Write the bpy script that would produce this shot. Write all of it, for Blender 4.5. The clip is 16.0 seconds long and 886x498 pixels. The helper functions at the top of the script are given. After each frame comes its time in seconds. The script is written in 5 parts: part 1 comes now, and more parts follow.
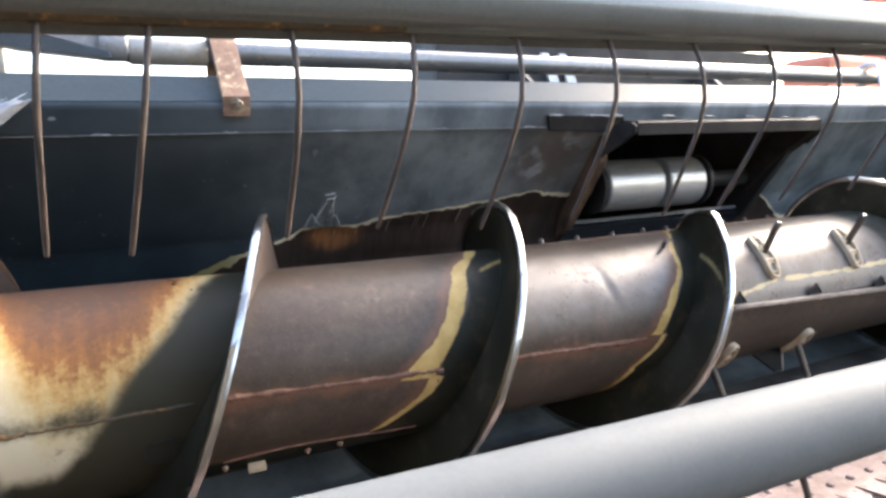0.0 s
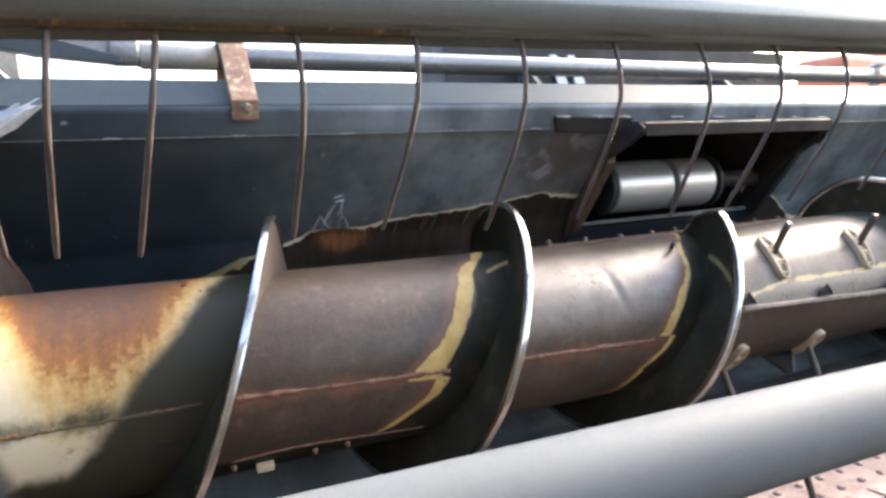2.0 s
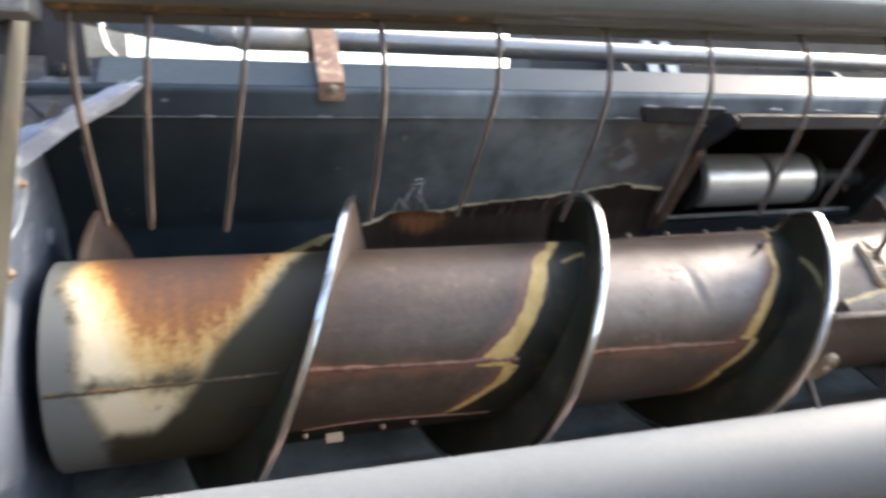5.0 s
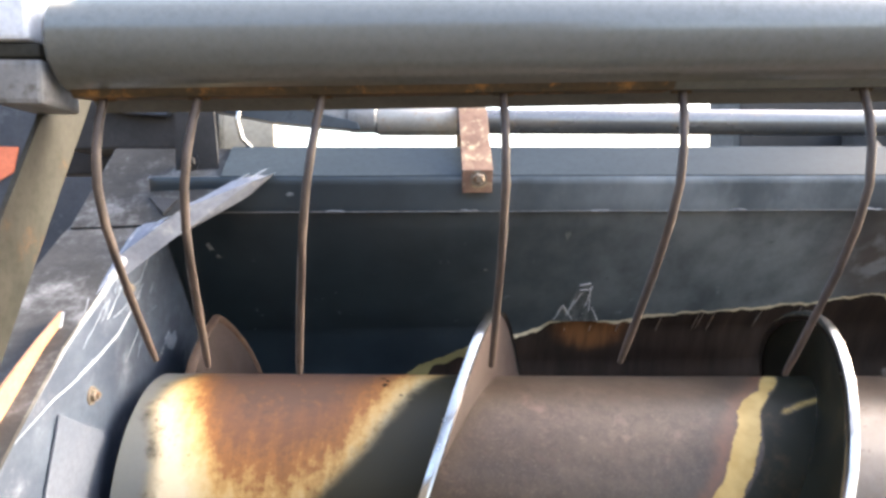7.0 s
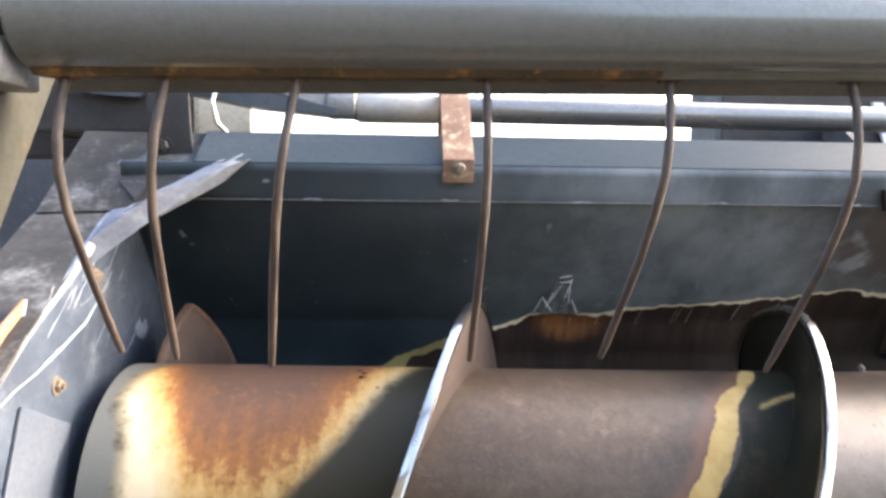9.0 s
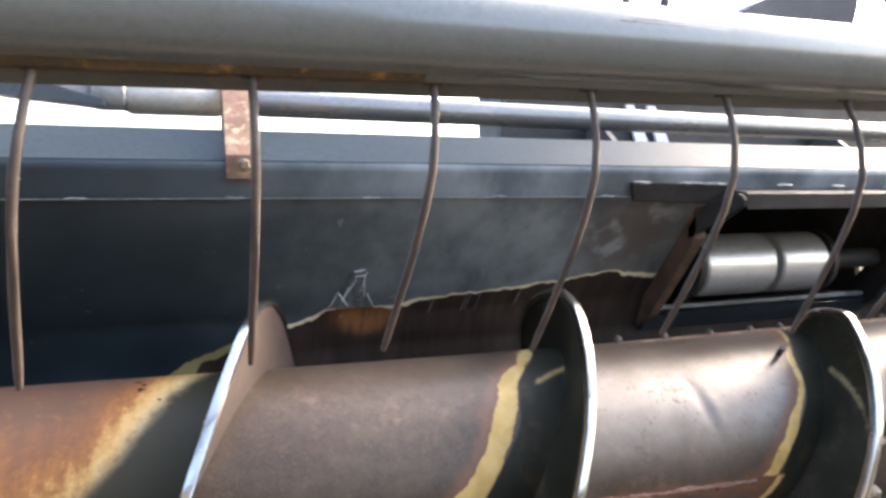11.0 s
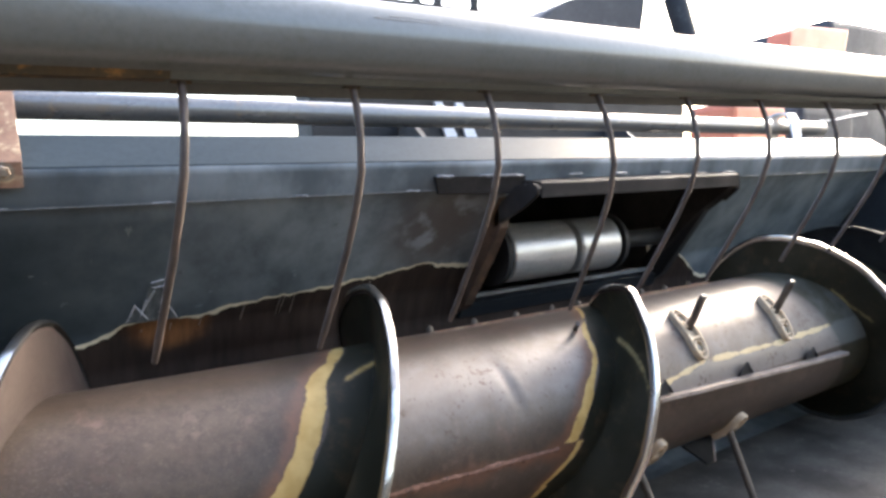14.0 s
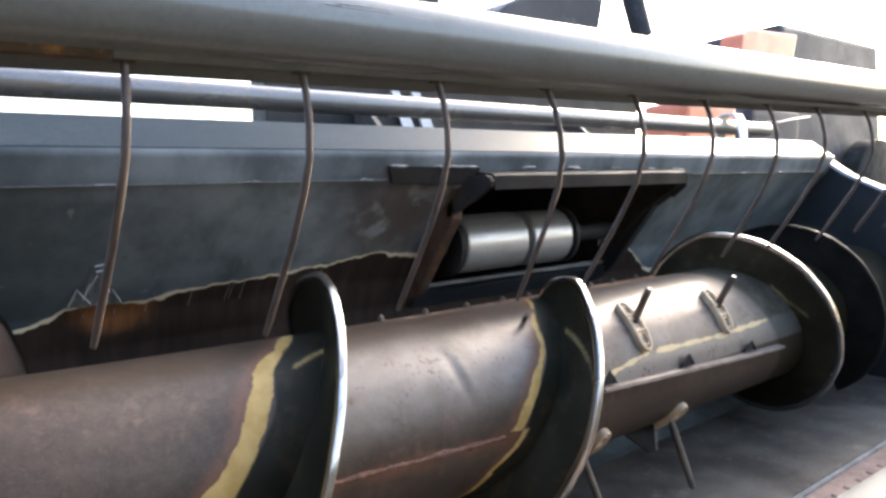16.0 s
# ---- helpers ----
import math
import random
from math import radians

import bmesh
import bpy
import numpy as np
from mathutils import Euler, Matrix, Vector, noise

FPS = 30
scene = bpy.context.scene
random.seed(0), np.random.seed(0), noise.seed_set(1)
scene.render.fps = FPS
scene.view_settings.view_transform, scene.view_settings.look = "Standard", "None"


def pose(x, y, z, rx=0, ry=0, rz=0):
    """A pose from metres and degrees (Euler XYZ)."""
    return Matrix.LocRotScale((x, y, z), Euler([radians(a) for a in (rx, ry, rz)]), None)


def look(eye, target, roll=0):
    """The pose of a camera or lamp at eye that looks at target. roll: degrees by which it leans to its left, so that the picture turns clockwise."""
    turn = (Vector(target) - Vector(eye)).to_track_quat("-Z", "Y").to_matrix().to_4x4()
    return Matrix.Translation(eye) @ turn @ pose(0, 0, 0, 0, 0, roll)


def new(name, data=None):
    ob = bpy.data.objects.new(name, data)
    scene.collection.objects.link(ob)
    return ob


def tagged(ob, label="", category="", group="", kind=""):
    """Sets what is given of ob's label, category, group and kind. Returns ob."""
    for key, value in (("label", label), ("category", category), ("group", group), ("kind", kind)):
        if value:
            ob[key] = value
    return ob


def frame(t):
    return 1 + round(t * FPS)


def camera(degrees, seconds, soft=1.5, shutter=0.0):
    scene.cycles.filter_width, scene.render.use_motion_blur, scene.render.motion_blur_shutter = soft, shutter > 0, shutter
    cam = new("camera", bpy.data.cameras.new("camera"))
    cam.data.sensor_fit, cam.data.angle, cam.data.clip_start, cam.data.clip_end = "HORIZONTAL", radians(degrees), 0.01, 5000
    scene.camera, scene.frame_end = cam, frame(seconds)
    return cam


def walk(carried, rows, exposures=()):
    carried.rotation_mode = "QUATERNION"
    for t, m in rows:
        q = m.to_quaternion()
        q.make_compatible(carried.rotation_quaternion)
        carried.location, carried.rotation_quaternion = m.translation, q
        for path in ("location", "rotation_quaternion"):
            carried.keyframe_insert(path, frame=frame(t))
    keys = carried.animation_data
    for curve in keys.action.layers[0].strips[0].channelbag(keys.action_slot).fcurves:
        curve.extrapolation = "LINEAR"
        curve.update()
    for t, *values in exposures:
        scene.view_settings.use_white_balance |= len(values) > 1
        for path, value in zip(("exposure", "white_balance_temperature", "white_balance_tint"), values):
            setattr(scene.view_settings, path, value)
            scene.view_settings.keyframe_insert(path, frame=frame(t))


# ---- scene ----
cam = camera(67.2, 16.0, 3.0, 0.4)
PATH = [
    (0, (1.297, -0.008, 1.173), (2.183, 1.763, 0.889), -2.1),
    (0.5, (1.303, -0.018, 1.17), (2.176, 1.76, 0.89), -2.2),
    (1, (1.303, -0.016, 1.171), (2.171, 1.764, 0.891), -2.2),
    (1.5, (1.305, -0.02, 1.171), (2.165, 1.765, 0.894), -2.3),
    (2, (1.305, -0.02, 1.171), (2.158, 1.767, 0.896), -2.4),
    (2.5, (1.299, -0.014, 1.176), (2.155, 1.772, 0.896), -2.3),
    (3, (1.302, -0.018, 1.171), (2.151, 1.772, 0.895), -2.4),
    (3.5, (1.299, -0.011, 1.172), (2.146, 1.779, 0.894), -2.5),
    (4, (1.301, -0.016, 1.17), (2.138, 1.779, 0.895), -2.5),
    (4.5, (1.299, -0.014, 1.173), (2.131, 1.783, 0.894), -2.3),
    (5, (1.316, -0.031, 1.181), (1.941, 1.841, 0.858), -0.4),
    (5.2, (1.324, -0.009, 1.189), (1.763, 1.924, 0.92), 0.7),
    (7.3, (1.469, 0.274, 1.228), (1.538, 2.271, 1.13), -0.3),
    (7.5, (1.469, 0.268, 1.227), (1.54, 2.263, 1.109), -0.4),
    (8, (1.466, 0.292, 1.221), (1.537, 2.287, 1.089), -0.3),
    (8.2, (1.466, 0.285, 1.223), (1.542, 2.279, 1.096), -0.1),
    (10.3, (1.462, 0.299, 1.232), (1.902, 2.243, 1.072), 0.8),
    (10.5, (1.47, 0.305, 1.236), (1.992, 2.228, 1.072), 0.7),
    (11, (1.497, 0.274, 1.234), (2.182, 2.147, 1.082), -0.3),
    (11.5, (1.51, 0.272, 1.24), (2.258, 2.119, 1.073), -1.2),
    (12, (1.521, 0.269, 1.24), (2.336, 2.087, 1.061), -1.0),
    (12.5, (1.532, 0.271, 1.231), (2.315, 2.104, 1.066), -1.3),
    (13, (1.542, 0.251, 1.228), (2.494, 2.004, 1.08), -2.2),
    (13.5, (1.567, 0.234, 1.24), (2.621, 1.925, 1.066), -2.7),
    (14, (1.572, 0.233, 1.229), (2.662, 1.902, 1.061), -2.8),
    (14.5, (1.58, 0.236, 1.229), (2.736, 1.857, 1.038), -2.3),
    (15, (1.573, 0.225, 1.236), (2.754, 1.827, 1.039), -2.2),
    (15.5, (1.573, 0.228, 1.225), (2.748, 1.833, 1.01), -1.2),
    (16, (1.578, 0.22, 1.228), (2.769, 1.814, 1.027), -1.3),
]
walk(cam, [(t, look(eye, target, roll)) for t, eye, target, roll in PATH], [(0, 3.4, 6550, 10), (5, 3.4, 6600, 10), (7.3, 3.56, 6850, 12), (8.2, 3.56, 6850, 12), (11.5, 3.6, 6700, 11), (14, 3.24, 6550, 10), (16, 3.12, 6550, 10)])

# ---- light: a bright hazy sky, the soft sun behind the machine and to its right ----
SUN_ELEV, SUN_AZ = 27.0, 75.0  # degrees up, and degrees from +y towards +x
world = bpy.data.worlds.new("sky")
scene.world = world
world.use_nodes = True
wn = world.node_tree.nodes
sky = wn.new("ShaderNodeTexSky")
sky.sky_type = "NISHITA"
sky.sun_disc = False
sky.sun_elevation = radians(SUN_ELEV)
sky.sun_rotation = radians(SUN_AZ)
sky.dust_density = 4.5
sky.air_density = 1.0
sky.ozone_density = 1.0
wn["Background"].inputs["Strength"].default_value = 0.15
world.node_tree.links.new(sky.outputs["Color"], wn["Background"].inputs["Color"])
sun_data = bpy.data.lights.new("sun", "SUN")
sun_data.energy, sun_data.angle, sun_data.color = 0.75, radians(12), (1.0, 0.985, 0.96)
sun = new("sun", sun_data)
_e, _a = radians(SUN_ELEV), radians(SUN_AZ)
_to = Vector((math.cos(_e) * math.sin(_a), math.cos(_e) * math.cos(_a), math.sin(_e)))
sun.matrix_world = look(_to * 20, (0, 0, 0))


# ---- materials ----
def nodes_of(name):
    m = bpy.data.materials.new(name)
    m.use_nodes = True
    nt = m.node_tree
    return m, nt, nt.nodes["Principled BSDF"]


def link(nt, a, b):
    nt.links.new(a, b)


def tex_noise(nt, scale, detail=6.0, rough=0.6, stretch=None):
    n = nt.nodes.new("ShaderNodeTexNoise")
    n.inputs["Scale"].default_value, n.inputs["Detail"].default_value, n.inputs["Roughness"].default_value = scale, detail, rough
    geo = nt.nodes.new("ShaderNodeNewGeometry")
    if stretch:
        mp = nt.nodes.new("ShaderNodeMapping")
        mp.inputs["Scale"].default_value = stretch
        link(nt, geo.outputs["Position"], mp.inputs["Vector"])
        link(nt, mp.outputs["Vector"], n.inputs["Vector"])
    else:
        link(nt, geo.outputs["Position"], n.inputs["Vector"])
    return n.outputs["Fac"]


def ranged(nt, value, a, b, c=0.0, d=1.0, smooth=True):
    n = nt.nodes.new("ShaderNodeMapRange")
    n.interpolation_type = "SMOOTHSTEP" if smooth else "LINEAR"
    for key, v in (("From Min", a), ("From Max", b), ("To Min", c), ("To Max", d)):
        n.inputs[key].default_value = v
    link(nt, value, n.inputs["Value"])
    return n.outputs["Result"]


def mathed(nt, op, a, b):
    n = nt.nodes.new("ShaderNodeMath")
    n.operation = op
    for i, v in enumerate((a, b)):
        if isinstance(v, (int, float)):
            n.inputs[i].default_value = v
        else:
            link(nt, v, n.inputs[i])
    return n.outputs[0]


def mixed(nt, fac, a, b):
    n = nt.nodes.new("ShaderNodeMix")
    n.data_type = "RGBA"
    if isinstance(fac, (int, float)):
        n.inputs[0].default_value = fac
    else:
        link(nt, fac, n.inputs[0])
    for sock, v in ((n.inputs[6], a), (n.inputs[7], b)):
        if isinstance(v, tuple):
            sock.default_value = (*v, 1.0)
        else:
            link(nt, v, sock)
    return n.outputs[2]


def bumped(nt, bsdf, height, strength=0.3, distance=0.002):
    n = nt.nodes.new("ShaderNodeBump")
    n.inputs["Strength"].default_value, n.inputs["Distance"].default_value = strength, distance
    link(nt, height, n.inputs["Height"])
    link(nt, n.outputs["Normal"], bsdf.inputs["Normal"])


def field(nt, name):
    n = nt.nodes.new("ShaderNodeAttribute")
    n.attribute_name = name
    return n.outputs["Fac"]


def surface(name, a, b, rough=(0.4, 0.6), metal=0.0, scale=8.0, grain=120.0, relief=0.15, stain=None, stain_at=(0.58, 0.72), stretch=None, speckle=0.35, gloss=0.5):
    """Two colours blended by a broad noise, a fine grain over it, and patches of a stain colour."""
    m, nt, bsdf = nodes_of(name)
    broad = tex_noise(nt, scale, 5, 0.6, stretch)
    fine = tex_noise(nt, grain, 3, 0.7)
    col = mixed(nt, ranged(nt, broad, 0.3, 0.7), a, b)
    dark = mixed(nt, ranged(nt, fine, 0.35, 0.75, 0.0, speckle), col, tuple(c * 0.45 for c in a))
    if stain:
        spots = mathed(nt, "ADD", mathed(nt, "MULTIPLY", tex_noise(nt, scale * 2.3, 8, 0.7), 0.8), mathed(nt, "MULTIPLY", fine, 0.2))
        dark = mixed(nt, ranged(nt, spots, *stain_at), dark, stain)
    link(nt, dark, bsdf.inputs["Base Color"])
    link(nt, ranged(nt, broad, 0.25, 0.75, rough[1], rough[0]), bsdf.inputs["Roughness"])
    bsdf.inputs["Metallic"].default_value = metal
    bsdf.inputs["Specular IOR Level"].default_value = gloss
    bumped(nt, bsdf, fine, relief, 0.001)
    return m


M = {}
M["blue"] = surface("dark_blue_paint", (0.030, 0.040, 0.051), (0.046, 0.059, 0.072), (0.26, 0.40), 0.0, 5.0, 90.0, 0.06, (0.07, 0.08, 0.09), (0.60, 0.80), gloss=0.35)
M["blue_scuffed"] = surface("scuffed_blue_paint", (0.034, 0.045, 0.066), (0.056, 0.072, 0.098), (0.36, 0.52), 0.0, 6.0, 90.0, 0.1, (0.19, 0.21, 0.25), (0.50, 0.82), (1.0, 1.2, 2.0), gloss=0.3)
M["black"] = surface("black_paint", (0.022, 0.022, 0.023), (0.036, 0.036, 0.037), (0.45, 0.6), 0.0, 9.0, 120.0, 0.1, (0.04, 0.037, 0.034), (0.62, 0.8), gloss=0.15)
M["rust"] = surface("rusted_steel", (0.12, 0.062, 0.040), (0.22, 0.125, 0.075), (0.55, 0.8), 0.1, 16.0, 160.0, 0.4, (0.36, 0.28, 0.175), (0.50, 0.64))
M["rust_dark"] = surface("dark_brown_rust", (0.070, 0.046, 0.034), (0.13, 0.082, 0.057), (0.45, 0.65), 0.1, 12.0, 160.0, 0.25, (0.17, 0.088, 0.045), (0.55, 0.70), gloss=0.25)
M["dusty_black"] = surface("dusty_black_steel", (0.024, 0.024, 0.024), (0.060, 0.058, 0.054), (0.55, 0.75), 0.0, 4.5, 120.0, 0.2, (0.24, 0.245, 0.25), (0.46, 0.80), (0.6, 1.0, 1.0), gloss=0.12)
M["scraped"] = surface("scraped_bright_paint", (0.10, 0.115, 0.14), (0.20, 0.215, 0.24), (0.4, 0.6), 0.0, 14.0, 160.0, 0.2, (0.38, 0.39, 0.41), (0.52, 0.68), (1.0, 0.5, 1.4), gloss=0.3)
M["unseen_wall"] = surface("weathered_plaster", (0.10, 0.092, 0.080), (0.16, 0.148, 0.130), (0.8, 0.95), 0.0, 0.8, 20.0, 0.3, (0.07, 0.064, 0.056), (0.55, 0.72), gloss=0.1)
# Lighter than the black paint, to stand for haze over the mouth's inside.
M["feeder"] = surface("haze_lifted_feeder_steel", (0.045, 0.044, 0.044), (0.085, 0.082, 0.080), (0.5, 0.7), 0.0, 7.0, 120.0, 0.15, (0.12, 0.11, 0.10), (0.58, 0.76), gloss=0.2)
M["lip"] = surface("dull_brown_black_steel", (0.020, 0.018, 0.017), (0.036, 0.032, 0.029), (0.6, 0.75), 0.0, 10.0, 140.0, 0.2, (0.07, 0.055, 0.045), (0.60, 0.76), gloss=0.05)
M["tine"] = surface("rusty_wire", (0.044, 0.034, 0.030), (0.080, 0.058, 0.048), (0.5, 0.65), 0.15, 22.0, 260.0, 0.25)
M["bat"] = surface("grey_satin_tube", (0.108, 0.115, 0.109), (0.152, 0.159, 0.152), (0.17, 0.26), 0.15, 3.0, 140.0, 0.03, (0.10, 0.105, 0.092), (0.48, 0.75), (0.15, 1.0, 1.0), 0.2)
M["olive"] = surface("dirty_olive_steel", (0.075, 0.079, 0.068), (0.115, 0.118, 0.098), (0.4, 0.6), 0.1, 9.0, 140.0, 0.2, (0.15, 0.10, 0.055), (0.62, 0.74), (0.5, 1.0, 1.0))
M["rusty_line"] = surface("rust_crust", (0.11, 0.055, 0.036), (0.19, 0.105, 0.072), (0.6, 0.85), 0.0, 40.0, 200.0, 0.6, (0.075, 0.045, 0.032), (0.52, 0.62), gloss=0.2)
M["arm"] = surface("grey_green_flat_bar", (0.028, 0.028, 0.024), (0.042, 0.041, 0.035), (0.7, 0.85), 0.0, 6.0, 120.0, 0.15, (0.085, 0.052, 0.030), (0.56, 0.72), gloss=0.06)
M["steel"] = surface("polished_steel", (0.40, 0.39, 0.37), (0.56, 0.55, 0.53), (0.18, 0.28), 1.0, 20.0, 300.0, 0.06, (0.26, 0.23, 0.19), (0.60, 0.74))
M["drum"] = surface("bright_worn_drum", (0.46, 0.46, 0.46), (0.56, 0.56, 0.55), (0.28, 0.38), 0.6, 12.0, 200.0, 0.08, (0.34, 0.33, 0.32), (0.56, 0.7), (1.0, 6.0, 6.0))
M["pipe"] = surface("worn_grey_pipe", (0.12, 0.13, 0.14), (0.20, 0.19, 0.18), (0.22, 0.38), 0.6, 10.0, 140.0, 0.12, (0.22, 0.17, 0.12), (0.55, 0.68), (0.4, 1.0, 1.0))
M["pipe_rusty"] = surface("rust_flecked_pipe", (0.26, 0.25, 0.23), (0.36, 0.33, 0.28), (0.35, 0.55), 0.2, 16.0, 140.0, 0.2, (0.26, 0.14, 0.075), (0.54, 0.66))
M["pale"] = surface("pale_paint", (0.52, 0.54, 0.58), (0.64, 0.66, 0.69), (0.35, 0.5), 0.0, 10.0, 120.0, 0.08, (0.36, 0.36, 0.36), (0.6, 0.72))
M["cream"] = surface("cream_plastic", (0.38, 0.29, 0.195), (0.47, 0.375, 0.265), (0.5, 0.7), 0.0, 18.0, 200.0, 0.15, (0.26, 0.185, 0.11), (0.54, 0.68), gloss=0.3)
M["finger"] = surface("worn_finger_steel", (0.055, 0.045, 0.037), (0.10, 0.082, 0.066), (0.4, 0.55), 0.3, 20.0, 200.0, 0.15)
M["knife"] = surface("pinkish_rusted_plate", (0.19, 0.13, 0.108), (0.27, 0.20, 0.175), (0.55, 0.75), 0.1, 16.0, 180.0, 0.3, (0.09, 0.052, 0.038), (0.55, 0.7), gloss=0.25)
M["dusty"] = surface("dusty_floor_steel", (0.050, 0.045, 0.040), (0.13, 0.118, 0.102), (0.5, 0.7), 0.0, 4.0, 120.0, 0.1, (0.27, 0.24, 0.20), (0.55, 0.74), gloss=0.2)
M["weld"] = surface("weld_bead", (0.10, 0.105, 0.11), (0.22, 0.225, 0.23), (0.35, 0.55), 0.3, 60.0, 300.0, 0.4)
M["sticker"] = surface("grey_plate", (0.070, 0.083, 0.108), (0.090, 0.103, 0.128), (0.5, 0.6), 0.0, 10.0, 120.0, 0.05, gloss=0.05)
M["zinc"] = surface("rusty_zinc_bolt", (0.15, 0.125, 0.095), (0.24, 0.205, 0.16), (0.4, 0.55), 0.4, 60.0, 300.0, 0.2, (0.18, 0.09, 0.045), (0.50, 0.62))
M["orange"] = surface("orange_paint", (0.50, 0.12, 0.055), (0.58, 0.15, 0.075), (0.35, 0.5), 0.0, 4.0, 60.0, 0.05)
M["rubber"] = surface("tyre_rubber", (0.016, 0.016, 0.015), (0.030, 0.029, 0.027), (0.7, 0.9), 0.0, 8.0, 80.0, 0.3, gloss=0.1)
M["ground"] = surface("dry_ground", (0.038, 0.034, 0.029), (0.060, 0.053, 0.044), (0.8, 0.95), 0.0, 1.2, 30.0, 0.5, (0.028, 0.025, 0.021), (0.58, 0.7), gloss=0.1)
M["trailer"] = surface("blue_grey_panel", (0.030, 0.034, 0.042), (0.050, 0.054, 0.064), (0.5, 0.7), 0.0, 1.5, 40.0, 0.1, (0.07, 0.075, 0.085), (0.55, 0.66), gloss=0.2)


M["rail"] = surface("rail_blue_paint", (0.028, 0.037, 0.044), (0.042, 0.053, 0.061), (0.24, 0.36), 0.0, 3.0, 90.0, 0.06, (0.06, 0.075, 0.088), (0.56, 0.76), (0.3, 1.0, 1.0), gloss=0.03)
M["gusset"] = surface("scraped_gusset", (0.090, 0.104, 0.135), (0.16, 0.178, 0.215), (0.5, 0.7), 0.0, 9.0, 90.0, 0.15, (0.25, 0.26, 0.275), (0.53, 0.70), (1.0, 0.6, 1.6), gloss=0.2)
M["lip_rust"] = surface("worn_orange_primer", (0.27, 0.125, 0.062), (0.36, 0.195, 0.11), (0.4, 0.6), 0.1, 18.0, 160.0, 0.2, (0.46, 0.38, 0.31), (0.62, 0.75))
M["panel"] = surface("dusty_beige_panel", (0.30, 0.27, 0.21), (0.40, 0.36, 0.28), (0.5, 0.7), 0.0, 8.0, 90.0, 0.1)
M["beige"] = surface("dusty_beige_steel", (0.19, 0.155, 0.13), (0.28, 0.235, 0.20), (0.4, 0.6), 0.2, 14.0, 160.0, 0.2, (0.13, 0.085, 0.065), (0.55, 0.7))


def mixed_value(nt, f, a, b):
    """a where f is 0, b where f is 1."""
    return mathed(nt, "ADD", a, mathed(nt, "MULTIPLY", f, mathed(nt, "SUBTRACT", b, a)))


def auger_tube_paint():
    """Bare brown steel polished by crop; primer and dark paint survive where the fields say so (signed distances in
    metres). The dark field also covers the underside, and stands for shade past the right flight; pale adds a painted
    sheen.
    """
    m, nt, bsdf = nodes_of("auger_tube_steel")
    broad, fine, grit = tex_noise(nt, 5.0, 6, 0.6), tex_noise(nt, 170.0, 3, 0.7), tex_noise(nt, 45.0, 8, 0.75)
    ragged = mathed(nt, "ADD", mathed(nt, "MULTIPLY", mathed(nt, "SUBTRACT", grit, 0.5), 0.030), mathed(nt, "MULTIPLY", mathed(nt, "SUBTRACT", tex_noise(nt, 14.0, 5, 0.6), 0.5), 0.05))
    steel = mixed(nt, ranged(nt, broad, 0.3, 0.7), (0.042, 0.030, 0.020), (0.070, 0.051, 0.036))
    steel = mixed(nt, ranged(nt, tex_noise(nt, 13.0, 7, 0.7), 0.50, 0.72, 0.0, 0.45), steel, (0.115, 0.068, 0.050))
    flecks = ranged(nt, mathed(nt, "ADD", mathed(nt, "MULTIPLY", tex_noise(nt, 75.0, 3, 0.7), 0.7), mathed(nt, "MULTIPLY", tex_noise(nt, 9.0, 3, 0.6), 0.3)), 0.56, 0.63, 0.0, 0.8)
    steel = mixed(nt, ranged(nt, fine, 0.4, 0.75, 0.0, 0.4), steel, (0.07, 0.05, 0.045))
    steel = mixed(nt, ranged(nt, grit, 0.40, 0.66, 0.0, 0.55), steel, (0.030, 0.021, 0.015))
    steel = mixed(nt, ranged(nt, tex_noise(nt, 260.0, 2, 0.6), 0.55, 0.70, 0.0, 0.4), steel, (0.105, 0.080, 0.060))
    steel = mixed(nt, ranged(nt, tex_noise(nt, 26.0, 5, 0.65), 0.55, 0.75, 0.0, 0.35), steel, (0.15, 0.108, 0.086))
    # Pale steel, which also carries the sheen painted in the third bay.
    pale = ranged(nt, mathed(nt, "ADD", field(nt, "pale"), mathed(nt, "MULTIPLY", ragged, 0.6)), -0.02, 0.03)
    steel = mixed(nt, pale, steel, (0.170, 0.152, 0.140))
    steel = mixed(nt, flecks, steel, (0.062, 0.040, 0.030))
    rusty = mixed(nt, ranged(nt, grit, 0.35, 0.7), (0.135, 0.062, 0.033), (0.080, 0.042, 0.027))
    col = mixed(nt, ranged(nt, mathed(nt, "ADD", field(nt, "rust"), ragged), -0.018, 0.018), steel, rusty)
    drip = tex_noise(nt, 18.0, 6, 0.65, (2.6, 0.45, 0.45))
    w = mathed(nt, "ADD", field(nt, "worn"), mathed(nt, "ADD", mathed(nt, "MULTIPLY", mathed(nt, "SUBTRACT", drip, 0.5), 0.085), mathed(nt, "ADD", mathed(nt, "MULTIPLY", mathed(nt, "SUBTRACT", grit, 0.5), 0.055), mathed(nt, "MULTIPLY", mathed(nt, "SUBTRACT", tex_noise(nt, 95.0, 4, 0.7), 0.5), 0.06))))
    ramp = nt.nodes.new("ShaderNodeValToRGB")
    link(nt, ranged(nt, w, -0.12, 0.10, 0.0, 1.0, False), ramp.inputs["Fac"])
    stops = ((0.0, (0.53, 0.445, 0.30)), (0.22, (0.48, 0.365, 0.19)), (0.40, (0.40, 0.245, 0.088)), (0.54, (0.21, 0.092, 0.032)), (0.70, (0.120, 0.058, 0.030)), (0.92, (0.070, 0.043, 0.032)))
    for k, (at, c) in enumerate(stops):
        e = ramp.color_ramp.elements[k] if k < 2 else ramp.color_ramp.elements.new(at)
